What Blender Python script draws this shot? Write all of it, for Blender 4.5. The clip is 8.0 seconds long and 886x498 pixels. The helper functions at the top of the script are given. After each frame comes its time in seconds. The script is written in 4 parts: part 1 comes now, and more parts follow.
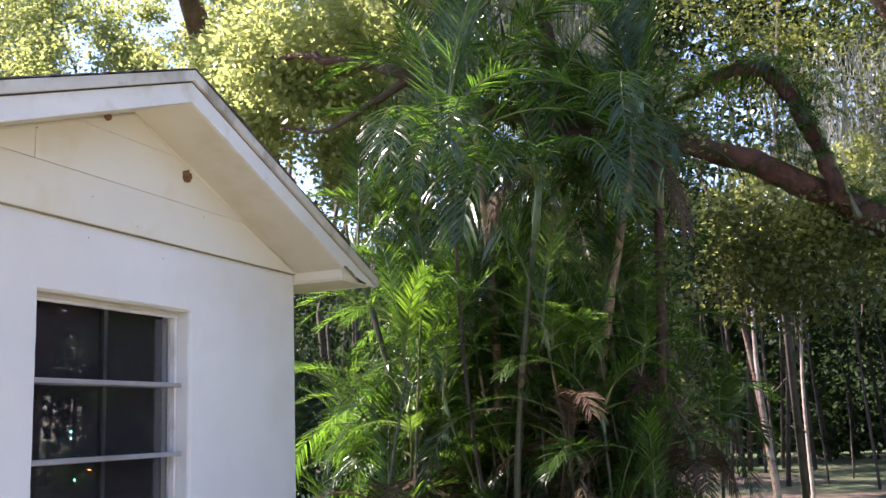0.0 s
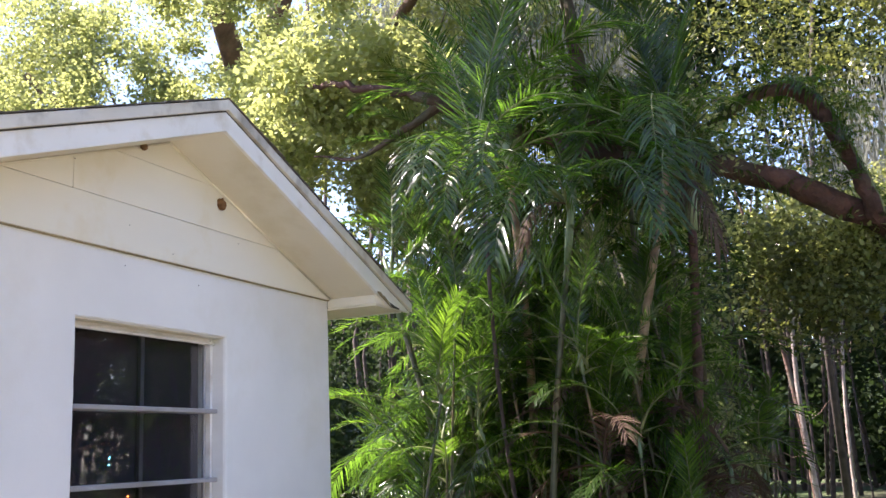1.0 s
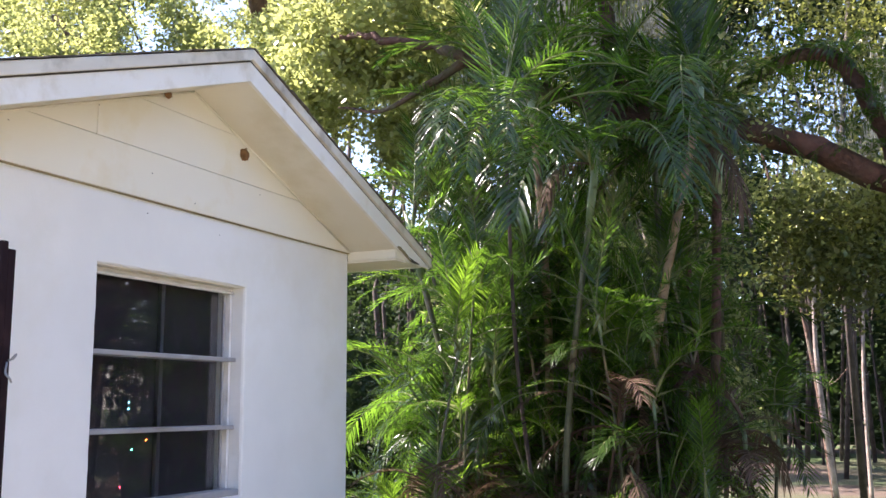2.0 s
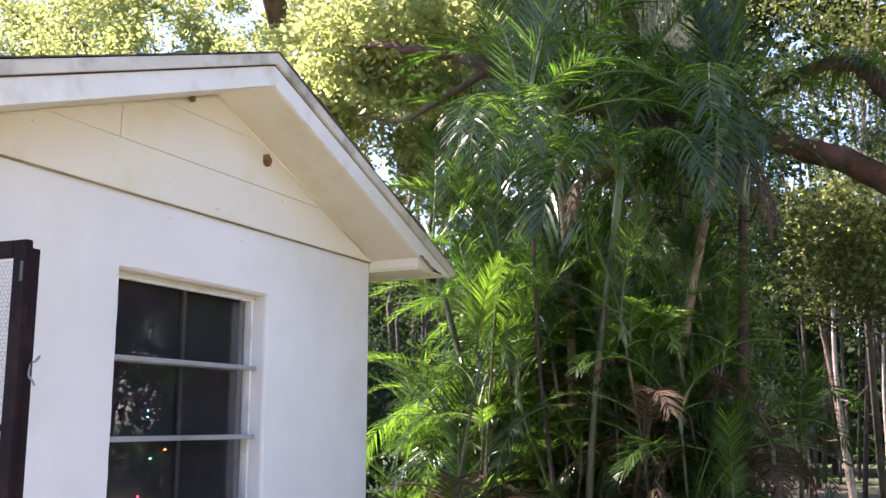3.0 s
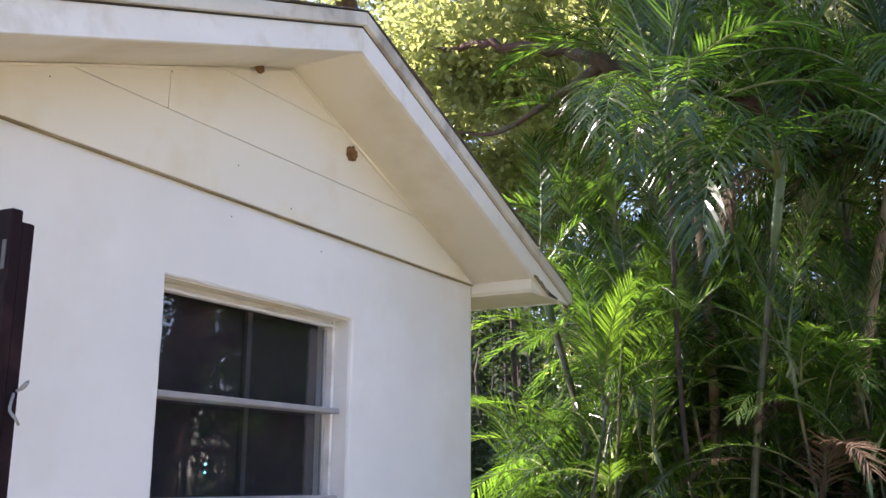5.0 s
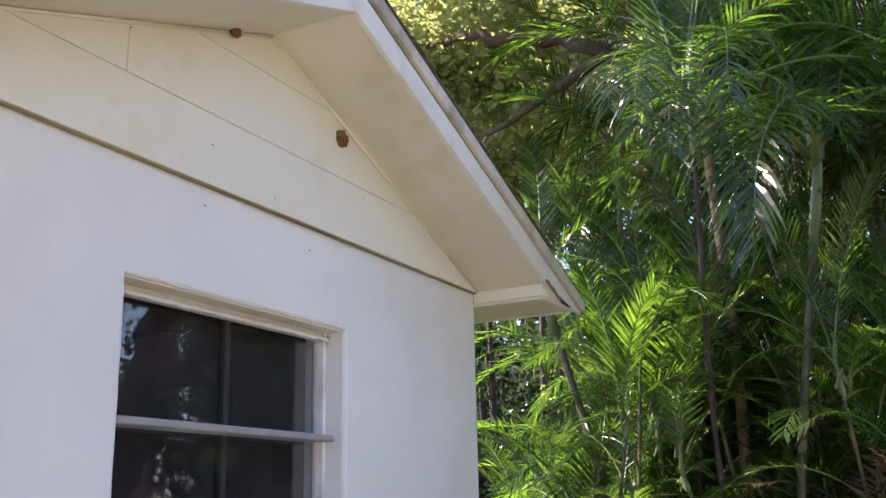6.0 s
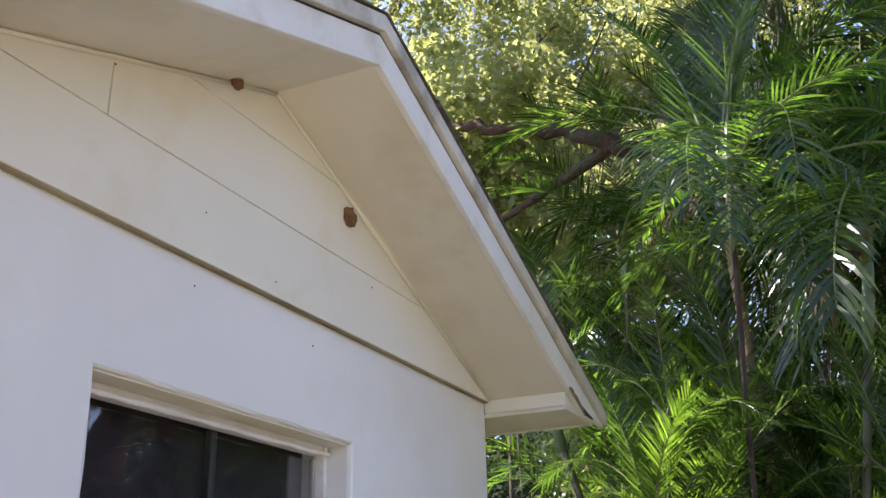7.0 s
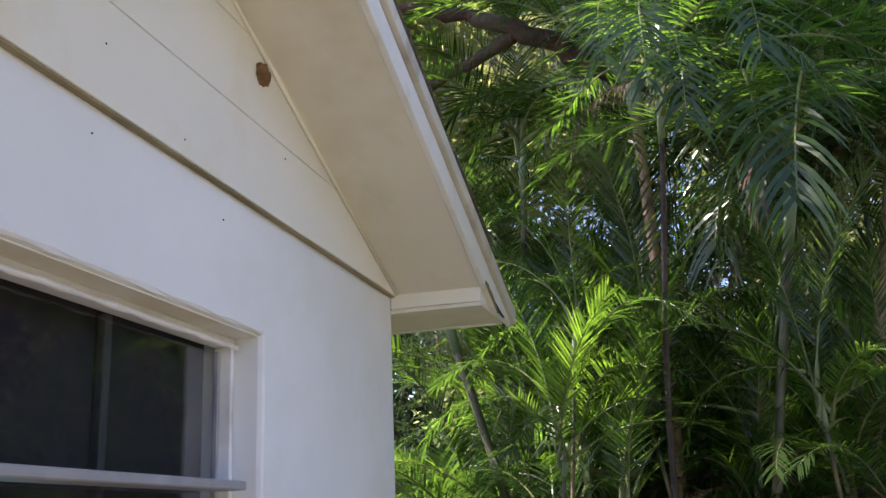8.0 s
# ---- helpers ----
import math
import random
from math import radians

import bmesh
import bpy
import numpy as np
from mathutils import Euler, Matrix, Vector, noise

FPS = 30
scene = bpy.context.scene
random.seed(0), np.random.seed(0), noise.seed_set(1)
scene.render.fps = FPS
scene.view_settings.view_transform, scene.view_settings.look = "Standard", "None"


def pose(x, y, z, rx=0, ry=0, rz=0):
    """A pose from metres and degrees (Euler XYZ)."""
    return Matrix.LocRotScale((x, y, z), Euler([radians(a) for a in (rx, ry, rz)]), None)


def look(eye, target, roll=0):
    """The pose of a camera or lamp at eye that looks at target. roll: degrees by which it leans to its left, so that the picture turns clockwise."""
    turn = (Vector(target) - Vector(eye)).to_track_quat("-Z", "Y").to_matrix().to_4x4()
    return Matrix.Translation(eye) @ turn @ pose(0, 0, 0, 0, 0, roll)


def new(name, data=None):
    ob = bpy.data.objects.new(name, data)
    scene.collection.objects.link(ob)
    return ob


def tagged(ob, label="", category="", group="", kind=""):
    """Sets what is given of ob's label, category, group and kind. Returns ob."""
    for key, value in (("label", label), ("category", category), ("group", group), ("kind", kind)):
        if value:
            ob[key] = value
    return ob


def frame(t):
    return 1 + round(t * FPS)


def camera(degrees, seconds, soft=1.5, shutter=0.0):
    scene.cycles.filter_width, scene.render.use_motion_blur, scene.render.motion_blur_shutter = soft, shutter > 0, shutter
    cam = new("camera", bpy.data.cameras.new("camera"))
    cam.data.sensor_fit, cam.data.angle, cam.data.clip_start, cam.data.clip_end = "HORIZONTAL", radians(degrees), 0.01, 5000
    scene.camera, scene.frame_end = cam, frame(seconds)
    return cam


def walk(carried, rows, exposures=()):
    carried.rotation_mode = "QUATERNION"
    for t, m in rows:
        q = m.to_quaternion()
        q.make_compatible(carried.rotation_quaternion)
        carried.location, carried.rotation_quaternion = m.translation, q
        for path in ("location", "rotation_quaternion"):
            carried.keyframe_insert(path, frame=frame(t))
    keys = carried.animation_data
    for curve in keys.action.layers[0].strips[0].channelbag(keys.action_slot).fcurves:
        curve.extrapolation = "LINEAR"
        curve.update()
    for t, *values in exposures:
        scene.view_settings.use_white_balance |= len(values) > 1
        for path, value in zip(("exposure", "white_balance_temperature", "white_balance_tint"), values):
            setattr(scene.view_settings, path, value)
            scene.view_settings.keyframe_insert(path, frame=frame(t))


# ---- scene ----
cam = camera(48.1, 8.0)
PATH = [
    (0, (0.567, 0.484, 1.498), (-0.146, 2.32, 1.846), -2.2),
    (0.5, (0.585, 0.491, 1.487), (-0.184, 2.292, 1.894), -2.1),
    (1, (0.588, 0.479, 1.483), (-0.186, 2.279, 1.887), -2.5),
    (1.5, (0.58, 0.484, 1.527), (-0.227, 2.282, 1.867), -1.0),
    (2, (0.592, 0.485, 1.503), (-0.231, 2.281, 1.815), -0.4),
    (3.5, (0.427, 0.638, 1.444), (-0.466, 2.386, 1.83), 0.7),
    (3.8, (0.391, 0.809, 1.421), (-0.633, 2.477, 1.829), -0.5),
    (4, (0.376, 0.888, 1.48), (-0.616, 2.592, 1.81), 0.2),
    (4.5, (0.141, 1.099, 1.444), (-0.912, 2.775, 1.729), -3.0),
    (5, (-0.091, 1.298, 1.488), (-1.051, 2.993, 1.936), 0.4),
    (5.2, (-0.11, 1.403, 1.43), (-1.109, 3.065, 1.918), -1.4),
    (6.3, (-0.636, 1.763, 1.538), (-1.485, 3.499, 2.055), -0.4),
    (6.5, (-0.712, 1.821, 1.55), (-1.564, 3.541, 2.111), 0.7),
    (7, (-0.874, 2.015, 1.589), (-1.641, 3.717, 2.308), -1.3),
    (7.5, (-1.059, 2.163, 1.582), (-1.761, 3.958, 2.117), -4.1),
    (8, (-1.203, 2.25, 1.612), (-1.7, 4.11, 2.154), -2.3),
]
walk(cam, [(t, look(eye, target, roll)) for t, eye, target, roll in PATH], [(0, 2.2, 6350, 26), (2, 2.36, 6400, 26), (3.6, 2.5, 6450, 26), (4.2, 2.4, 6450, 26), (5, 2.3, 6450, 26), (7, 2.03, 6350, 26), (8, 2.0, 6250, 26)])

# ---- light ----
SUN_FROM = Vector((-0.58, -0.10, 0.78)).normalized()
world = bpy.data.worlds.new("world")
scene.world = world
world.use_nodes = True
wn = world.node_tree
sky = wn.nodes.new("ShaderNodeTexSky")
sky.sky_type = "NISHITA"
sky.sun_disc = False
sky.sun_elevation = math.asin(SUN_FROM.z)
sky.sun_rotation = math.atan2(SUN_FROM.x, SUN_FROM.y)
sky.dust_density = 0.6
wn.links.new(sky.outputs[0], wn.nodes["Background"].inputs[0])
wn.nodes["Background"].inputs[1].default_value = 0.10
sun = new("sun", bpy.data.lights.new("sun", "SUN"))
sun.data.energy = 5.0
sun.data.angle = radians(0.5)
sun.data.color = (1.0, 0.93, 0.8)
sun.matrix_world = look(SUN_FROM * 50, (0, 0, 0))

# ---- materials ----
def material(name, build):
    m = bpy.data.materials.new(name)
    m.use_nodes = True
    nt = m.node_tree
    nt.nodes.clear()
    out = nt.nodes.new("ShaderNodeOutputMaterial")
    nt.links.new(build(nt), out.inputs["Surface"])
    return m


def node(nt, kind, values=None, **props):
    n = nt.nodes.new(kind)
    for key, value in props.items():
        setattr(n, key, value)
    for key, value in (values or {}).items():
        if isinstance(value, bpy.types.NodeSocket):
            nt.links.new(value, n.inputs[key])
        else:
            n.inputs[key].default_value = value
    return n


def noise_of(nt, scale, detail=4.0, rough=0.55, stretch=(1, 1, 1)):
    co = node(nt, "ShaderNodeTexCoord")
    mp = node(nt, "ShaderNodeMapping", {"Vector": co.outputs["Object"], "Scale": stretch})
    return node(nt, "ShaderNodeTexNoise", {"Vector": mp.outputs[0], "Scale": scale, "Detail": detail, "Roughness": rough}).outputs["Fac"]


def ramp(nt, fac, stops):
    r = node(nt, "ShaderNodeValToRGB", {"Fac": fac})
    while len(r.color_ramp.elements) < len(stops):
        r.color_ramp.elements.new(0.5)
    for e, (p, c) in zip(r.color_ramp.elements, stops):
        e.position, e.color = p, (*c, 1)
    return r.outputs["Color"]


def mix(nt, fac, a, b, blend="MIX"):
    n = node(nt, "ShaderNodeMix", None, data_type="RGBA", blend_type=blend)
    for i, v in ((0, fac), (6, a), (7, b)):
        if isinstance(v, bpy.types.NodeSocket):
            nt.links.new(v, n.inputs[i])
        elif i == 0:
            n.inputs[i].default_value = v
        else:
            n.inputs[i].default_value = (*v, 1)
    return n.outputs[2]


def bump_of(nt, height, strength, distance):
    return node(nt, "ShaderNodeBump", {"Height": height, "Strength": strength, "Distance": distance}).outputs[0]


def surface(stops, scale, rough=0.7, bump=0.3, bump_scale=60.0, dist=0.004, stretch=(1, 1, 1), metal=0.0, stain=None, stain_scale=3.0, shine=0.5):
    """A solid surface: colour noise at one scale, stains at a larger one, relief at a small one."""
    def build(nt):
        c = ramp(nt, noise_of(nt, scale, stretch=stretch), stops)
        if stain:
            f = ramp(nt, noise_of(nt, stain_scale, 6.0, 0.6), [(0.5, (0, 0, 0)), (0.72, (1, 1, 1))])
            c = mix(nt, f, c, stain)
        b = bump_of(nt, noise_of(nt, bump_scale, 5.0, 0.6, stretch), bump, dist)
        return node(nt, "ShaderNodeBsdfPrincipled", {"Base Color": c, "Roughness": rough, "Metallic": metal, "Specular IOR Level": shine, "Normal": b}).outputs[0]
    return build


def leaf(dark, light, glow, rough=0.35, glow_part=0.45, by_object=True, shine=0.5):
    """A leaf: gloss above, light let through in a brighter colour; each leaf of its own tone."""
    def build(nt):
        isl = node(nt, "ShaderNodeNewGeometry").outputs["Random Per Island"]
        c = ramp(nt, isl, [(0.0, dark), (1.0, light)])
        if by_object:
            rnd = node(nt, "ShaderNodeObjectInfo").outputs["Random"]
            c = mix(nt, ramp(nt, rnd, [(0.3, (0, 0, 0)), (1.0, (0.7, 0.7, 0.7))]), c, light)
        p = node(nt, "ShaderNodeBsdfPrincipled", {"Base Color": c, "Roughness": rough, "Specular IOR Level": shine})
        g = node(nt, "ShaderNodeBsdfTranslucent", {"Color": mix(nt, isl, glow, light)})
        m = node(nt, "ShaderNodeMixShader", {0: glow_part, 1: p.outputs[0], 2: g.outputs[0]})
        return m.outputs[0]
    return build


STUCCO = material("stucco", surface([(0.3, (0.74, 0.735, 0.72)), (0.7, (0.81, 0.805, 0.79))], 2.0, 0.85, 0.25, 90.0, 0.002, stain=(0.70, 0.68, 0.62), stain_scale=1.2))
SIDING = material("painted_siding", surface([(0.3, (0.78, 0.75, 0.66)), (0.7, (0.83, 0.81, 0.74))], 1.6, 0.6, 0.12, 50.0, 0.002, stretch=(1, 0.3, 1), stain=(0.72, 0.64, 0.46), stain_scale=2.2))
SOFFIT = material("soffit_paint", surface([(0.3, (0.70, 0.66, 0.56)), (0.7, (0.76, 0.72, 0.62))], 2.0, 0.6, 0.1, 40.0, 0.002, stain=(0.62, 0.56, 0.42), stain_scale=2.5))
FASCIA = material("fascia_paint", surface([(0.3, (0.76, 0.75, 0.72)), (0.7, (0.82, 0.81, 0.79))], 5.0, 0.5, 0.12, 60.0, 0.002, stretch=(1, 0.25, 1), stain=(0.62, 0.58, 0.5), stain_scale=6.0))
EDGE = material("weathered_edge", surface([(0.3, (0.54, 0.51, 0.45)), (0.7, (0.70, 0.67, 0.60))], 6.0, 0.7, 0.2, 60.0, 0.003, stretch=(1, 0.4, 1), stain=(0.3, 0.27, 0.22), stain_scale=5.0))
DARK_GAP = material("dark_joint", surface([(0.3, (0.03, 0.027, 0.024)), (0.7, (0.07, 0.06, 0.05))], 9.0, 0.9))
# brown for the rotten fascia patch and the painted shadow below the siding
ROT_AND_SHADE = material("rot_and_shade", surface([(0.3, (0.16, 0.12, 0.06)), (0.7, (0.40, 0.33, 0.20))], 3.0, 0.9, 0.3, 80.0, 0.002))
SHINGLE = material("asphalt_shingle", surface([(0.3, (0.07, 0.06, 0.055)), (0.7, (0.16, 0.14, 0.12))], 40.0, 0.95, 0.6, 200.0, 0.004))
ALUMINIUM = material("aluminium_frame", surface([(0.3, (0.30, 0.29, 0.30)), (0.7, (0.40, 0.39, 0.40))], 12.0, 0.5, 0.1, 90.0, 0.001, stain=(0.24, 0.22, 0.2)))
MULLION = material("grey_mullion", surface([(0.3, (0.045, 0.043, 0.047)), (0.7, (0.075, 0.07, 0.075))], 10.0, 0.6, 0.1, 80.0, 0.001))
WHITE_FRAME = material("white_frame", surface([(0.3, (0.74, 0.72, 0.70)), (0.7, (0.82, 0.81, 0.79))], 9.0, 0.5, 0.15, 80.0, 0.002, stain=(0.5, 0.46, 0.42)))
DARK_WOOD = material("dark_stained_wood", surface([(0.3, (0.008, 0.005, 0.008)), (0.7, (0.022, 0.011, 0.014))], 10.0, 0.8, 0.4, 45.0, 0.003, stretch=(1, 1, 0.1), stain=(0.035, 0.018, 0.02), stain_scale=8.0, shine=0.15))
WIRE = material("galvanised_wire", surface([(0.3, (0.20, 0.20, 0.21)), (0.7, (0.32, 0.32, 0.33))], 20.0, 0.7, shine=0.2))
ROOM = material("room_plaster", surface([(0.3, (0.30, 0.28, 0.27)), (0.7, (0.36, 0.34, 0.33))], 3.0, 0.9))
NEST = material("mud_nest", surface([(0.3, (0.14, 0.07, 0.03)), (0.7, (0.28, 0.15, 0.07))], 60.0, 0.95, 0.9, 150.0, 0.006))
BARK = material("oak_bark", surface([(0.3, (0.07, 0.042, 0.032)), (0.7, (0.20, 0.12, 0.09))], 7.0, 0.95, 1.0, 30.0, 0.03, stretch=(1, 1, 0.5), stain=(0.16, 0.17, 0.13), stain_scale=2.0))
RED_BARK = material("reddish_bark", surface([(0.3, (0.035, 0.018, 0.014)), (0.7, (0.12, 0.058, 0.042))], 6.0, 0.95, 1.0, 25.0, 0.03, stain=(0.07, 0.075, 0.04), stain_scale=2.0))
DARK_BARK = material("dark_bark", surface([(0.3, (0.03, 0.022, 0.02)), (0.7, (0.10, 0.075, 0.065))], 7.0, 0.95, 0.8, 40.0, 0.01))
PALE_BARK = material("pale_bark", surface([(0.3, (0.20, 0.15, 0.13)), (0.7, (0.42, 0.35, 0.31))], 7.0, 0.9, 0.8, 40.0, 0.01, stain=(0.12, 0.09, 0.08), stain_scale=3.0))
CANE = material("palm_cane", surface([(0.3, (0.035, 0.04, 0.018)), (0.7, (0.095, 0.095, 0.05))], 4.0, 0.5, 0.4, 30.0, 0.004, stretch=(0.3, 0.3, 3), stain=(0.22, 0.15, 0.08), stain_scale=5.0))
TAN_CANE = material("tan_cane", surface([(0.3, (0.20, 0.12, 0.06)), (0.7, (0.36, 0.25, 0.14))], 5.0, 0.55, 0.4, 30.0, 0.004, stretch=(0.3, 0.3, 3), stain=(0.10, 0.06, 0.035), stain_scale=6.0))
SHEATH = material("palm_sheath", surface([(0.3, (0.10, 0.15, 0.07)), (0.7, (0.22, 0.27, 0.15))], 5.0, 0.45, 0.2, 30.0, 0.003, stretch=(1, 1, 0.2)))
RACHIS = material("frond_rib", surface([(0.3, (0.07, 0.10, 0.028)), (0.7, (0.17, 0.19, 0.065))], 8.0, 0.4))
FROND = material("palm_leaf", leaf((0.005, 0.012, 0.006), (0.028, 0.055, 0.014), (0.24, 0.50, 0.035), 0.22, 0.40, True, 0.45))
FROND_YOUNG = material("young_palm_leaf", leaf((0.015, 0.042, 0.008), (0.055, 0.115, 0.018), (0.34, 0.62, 0.04), 0.25, 0.42, True, 0.35))
FROND_DEAD = material("dead_palm_leaf", leaf((0.035, 0.021, 0.015), (0.12, 0.078, 0.052), (0.15, 0.09, 0.05), 0.75, 0.22, True, 0.2))
# one oak leaf in two tones: sunlight in the pale one, shade in the dark
OAK_LEAF_LIT = material("oak_leaf_lit", leaf((0.07, 0.11, 0.03), (0.32, 0.36, 0.14), (0.62, 0.66, 0.20), 0.28, 0.45, False))
OAK_LEAF_SHADED = material("oak_leaf_shaded", leaf((0.02, 0.038, 0.012), (0.11, 0.13, 0.04), (0.34, 0.38, 0.08), 0.33, 0.4, False))
# leaf tone darkened to carry the deep shade of the woods
WOODS_LEAF_SHADED = material("woods_leaf_shaded", leaf((0.010, 0.022, 0.010), (0.028, 0.045, 0.016), (0.07, 0.12, 0.03), 0.7, 0.3, False, 0.15))
MOSS = material("hanging_moss", leaf((0.16, 0.17, 0.15), (0.34, 0.36, 0.33), (0.3, 0.32, 0.28), 0.9, 0.3, False))


def ground_build(nt):
    litter = ramp(nt, noise_of(nt, 6.0, 8.0, 0.7), [(0.3, (0.16, 0.12, 0.075)), (0.7, (0.42, 0.34, 0.24))])
    grass = ramp(nt, noise_of(nt, 14.0, 8.0, 0.7), [(0.3, (0.02, 0.045, 0.012)), (0.7, (0.07, 0.11, 0.03))])
    f = ramp(nt, noise_of(nt, 0.12, 4.0), [(0.42, (0, 0, 0)), (0.56, (1, 1, 1))])
    # pale sand added unseen before the house for bounce light; leaf mould under trees
    mould = ramp(nt, noise_of(nt, 9.0, 8.0, 0.7), [(0.3, (0.03, 0.022, 0.016)), (0.7, (0.12, 0.08, 0.06))])
    co = node(nt, "ShaderNodeTexCoord").outputs["Object"]
    far = node(nt, "ShaderNodeVectorMath", {0: co, 1: (4.0, -2.0, 0.0)}, operation="DISTANCE").outputs["Value"]
    ragged = node(nt, "ShaderNodeMath", {0: noise_of(nt, 0.7, 5.0), 1: 3.0, 2: far}, operation="MULTIPLY_ADD").outputs[0]
    bare = node(nt, "ShaderNodeMapRange", {0: ragged, 1: 9.0, 2: 10.0}).outputs[0]
    litter = mix(nt, bare, litter, mould)
    b = bump_of(nt, noise_of(nt, 20.0, 8.0, 0.7), 0.8, 0.03)
    return node(nt, "ShaderNodeBsdfPrincipled", {"Base Color": mix(nt, f, litter, grass), "Roughness": 0.95, "Normal": b}).outputs[0]


def glass_build(nt):
    edge = node(nt, "ShaderNodeLayerWeight", {"Blend": 0.5}).outputs["Facing"]
    steep = node(nt, "ShaderNodeMath", {0: edge, 1: 4.0}, operation="POWER").outputs[0]
    fr = node(nt, "ShaderNodeMath", {0: steep, 1: 0.7, 2: 0.05}, operation="MULTIPLY_ADD").outputs[0]
    g = node(nt, "ShaderNodeBsdfGlossy", {"Color": (1, 1, 1, 1), "Roughness": 0.012})
    t = node(nt, "ShaderNodeBsdfTransparent", {"Color": (0.9, 0.9, 0.92, 1)})
    return node(nt, "ShaderNodeMixShader", {0: fr, 1: t.outputs[0], 2: g.outputs[0]}).outputs[0]


def screen_build(nt):
    d = node(nt, "ShaderNodeBsdfDiffuse", {"Color": (0.046, 0.039, 0.042, 1)})
    t = node(nt, "ShaderNodeBsdfTransparent", {"Color": (1, 1, 1, 1)})
    return node(nt, "ShaderNodeMixShader", {0: 0.7, 1: t.outputs[0], 2: d.outputs[0]}).outputs[0]


def glow(color, power):
    return lambda nt: node(nt, "ShaderNodeEmission", {"Color": (*color, 1), "Strength": power}).outputs[0]


GROUND = material("leaf_litter_ground", ground_build)
GLASS = material("window_glass", glass_build)
SCREEN = material("insect_screen", screen_build)


# ---- mesh helpers ----
def part(name, bm, mat, parent=None, label="", smooth=False):
    me = bpy.data.meshes.new(name)
    bmesh.ops.recalc_face_normals(bm, faces=bm.faces[:])
    bm.to_mesh(me)
    bm.free()
    me.materials.append(mat)
    if smooth:
        me.shade_smooth()
    ob = new(name, me)
    ob.parent = parent
    return tagged(ob, label)


def data_mesh(name, verts, faces, mats, index=None, smooth=False):
    me = bpy.data.meshes.new(name)
    me.from_pydata([tuple(v) for v in verts], [], faces)
    for m in mats:
        me.materials.append(m)
    if index is not None:
        me.polygons.foreach_set("material_index", index)
    if smooth:
        me.shade_smooth()
    me.update()
    return me


def thing(name, label, category, at=(0, 0, 0), group="", kind=""):
    e = new(name)
    e.location = at
    return tagged(e, label, category, group, kind)


def box(bm, x0, y0, z0, x1, y1, z1, bevel=0.0, m=None):
    vs = bmesh.ops.create_cube(bm, size=1.0, matrix=Matrix.Translation(((x0 + x1) / 2, (y0 + y1) / 2, (z0 + z1) / 2)) @ Matrix.Diagonal((abs(x1 - x0), abs(y1 - y0), abs(z1 - z0), 1)))["verts"]
    if m is not None:
        bmesh.ops.transform(bm, matrix=m, verts=vs)
    if bevel:
        bmesh.ops.bevel(bm, geom=list({e for v in vs for e in v.link_edges}), offset=bevel, segments=1, affect="EDGES")
    return bm


def solid_yz(poly, x0, x1, bevel=0.0):
    """A plate with the outline poly in y and z, from x0 to x1."""
    bm = bmesh.new()
    a = [bm.verts.new((x0, y, z)) for y, z in poly]
    b = [bm.verts.new((x1, y, z)) for y, z in poly]
    bm.faces.new(a), bm.faces.new(b[::-1])
    for i in range(len(poly)):
        j = (i + 1) % len(poly)
        bm.faces.new((a[i], b[i], b[j], a[j]))
    if bevel:
        bmesh.ops.bevel(bm, geom=bm.edges[:], offset=bevel, segments=1, affect="EDGES")
    return bm


def tube(bm, points, radii, sides=8, rough=0.0, seed=0):
    """A tapered tube along points, with uneven skin."""
    rng = random.Random(seed)
    pts = [Vector(p) for p in points]
    rings = []
    ref = Vector((0.3, 0.9, 0.2))
    for i, p in enumerate(pts):
        d = (pts[min(i + 1, len(pts) - 1)] - pts[max(i - 1, 0)]).normalized()
        u = d.cross(ref).normalized()
        v = d.cross(u)
        rings.append([bm.verts.new(p + (u * math.cos(a) + v * math.sin(a)) * radii[i] * (1 + rng.uniform(-rough, rough)))
                      for a in (2 * math.pi * k / sides for k in range(sides))])
    for r, s in zip(rings, rings[1:]):
        for k in range(sides):
            bm.faces.new((r[k], r[(k + 1) % sides], s[(k + 1) % sides], s[k]))
    bm.faces.new(rings[0][::-1]), bm.faces.new(rings[-1])
    return bm


def smooth_line(points, steps=6):
    """Catmull-Rom through points."""
    p = [Vector(q) for q in points]
    p = [2 * p[0] - p[1], *p, 2 * p[-1] - p[-2]]
    out = []
    for i in range(1, len(p) - 2):
        for k in range(steps):
            t = k / steps
            a, b, c, d = p[i - 1:i + 3]
            out.append(0.5 * (2 * b + (c - a) * t + (2 * a - 5 * b + 4 * c - d) * t * t + (3 * b - a - 3 * c + d) * t ** 3))
    return [*out, p[-2]]


def limb_mesh(points, r0, r1, seed, sides=9, steps=6):
    line = smooth_line(points, steps)
    rng = random.Random(seed)
    line = [p + Vector((rng.uniform(-1, 1), rng.uniform(-1, 1), rng.uniform(-1, 1))) * r0 * 0.18 for p in line]
    n = len(line) - 1
    return tube(bmesh.new(), line, [r0 + (r1 - r0) * i / n for i in range(n + 1)], sides, 0.12, seed)


# ---- ground ----
def build_ground():
    bm = bmesh.new()
    bmesh.ops.create_grid(bm, x_segments=60, y_segments=60, size=1.0)
    for v in bm.verts:
        s = lambda a: math.copysign(abs(a) ** 3, a) * 700
        v.co = (s(v.co.x), s(v.co.y) + 5, 0)
        near = max(0.0, 1 - math.hypot(v.co.x, v.co.y - 3) / 8)
        v.co.z = (1 - near) * 0.25 * noise.noise((v.co.x * 0.08, v.co.y * 0.08, 0)) - 0.01
    tagged(part("ground", bm, GROUND, smooth=True), "leaf-littered sandy ground with patches of grass", "ground", kind="structure")


build_ground()

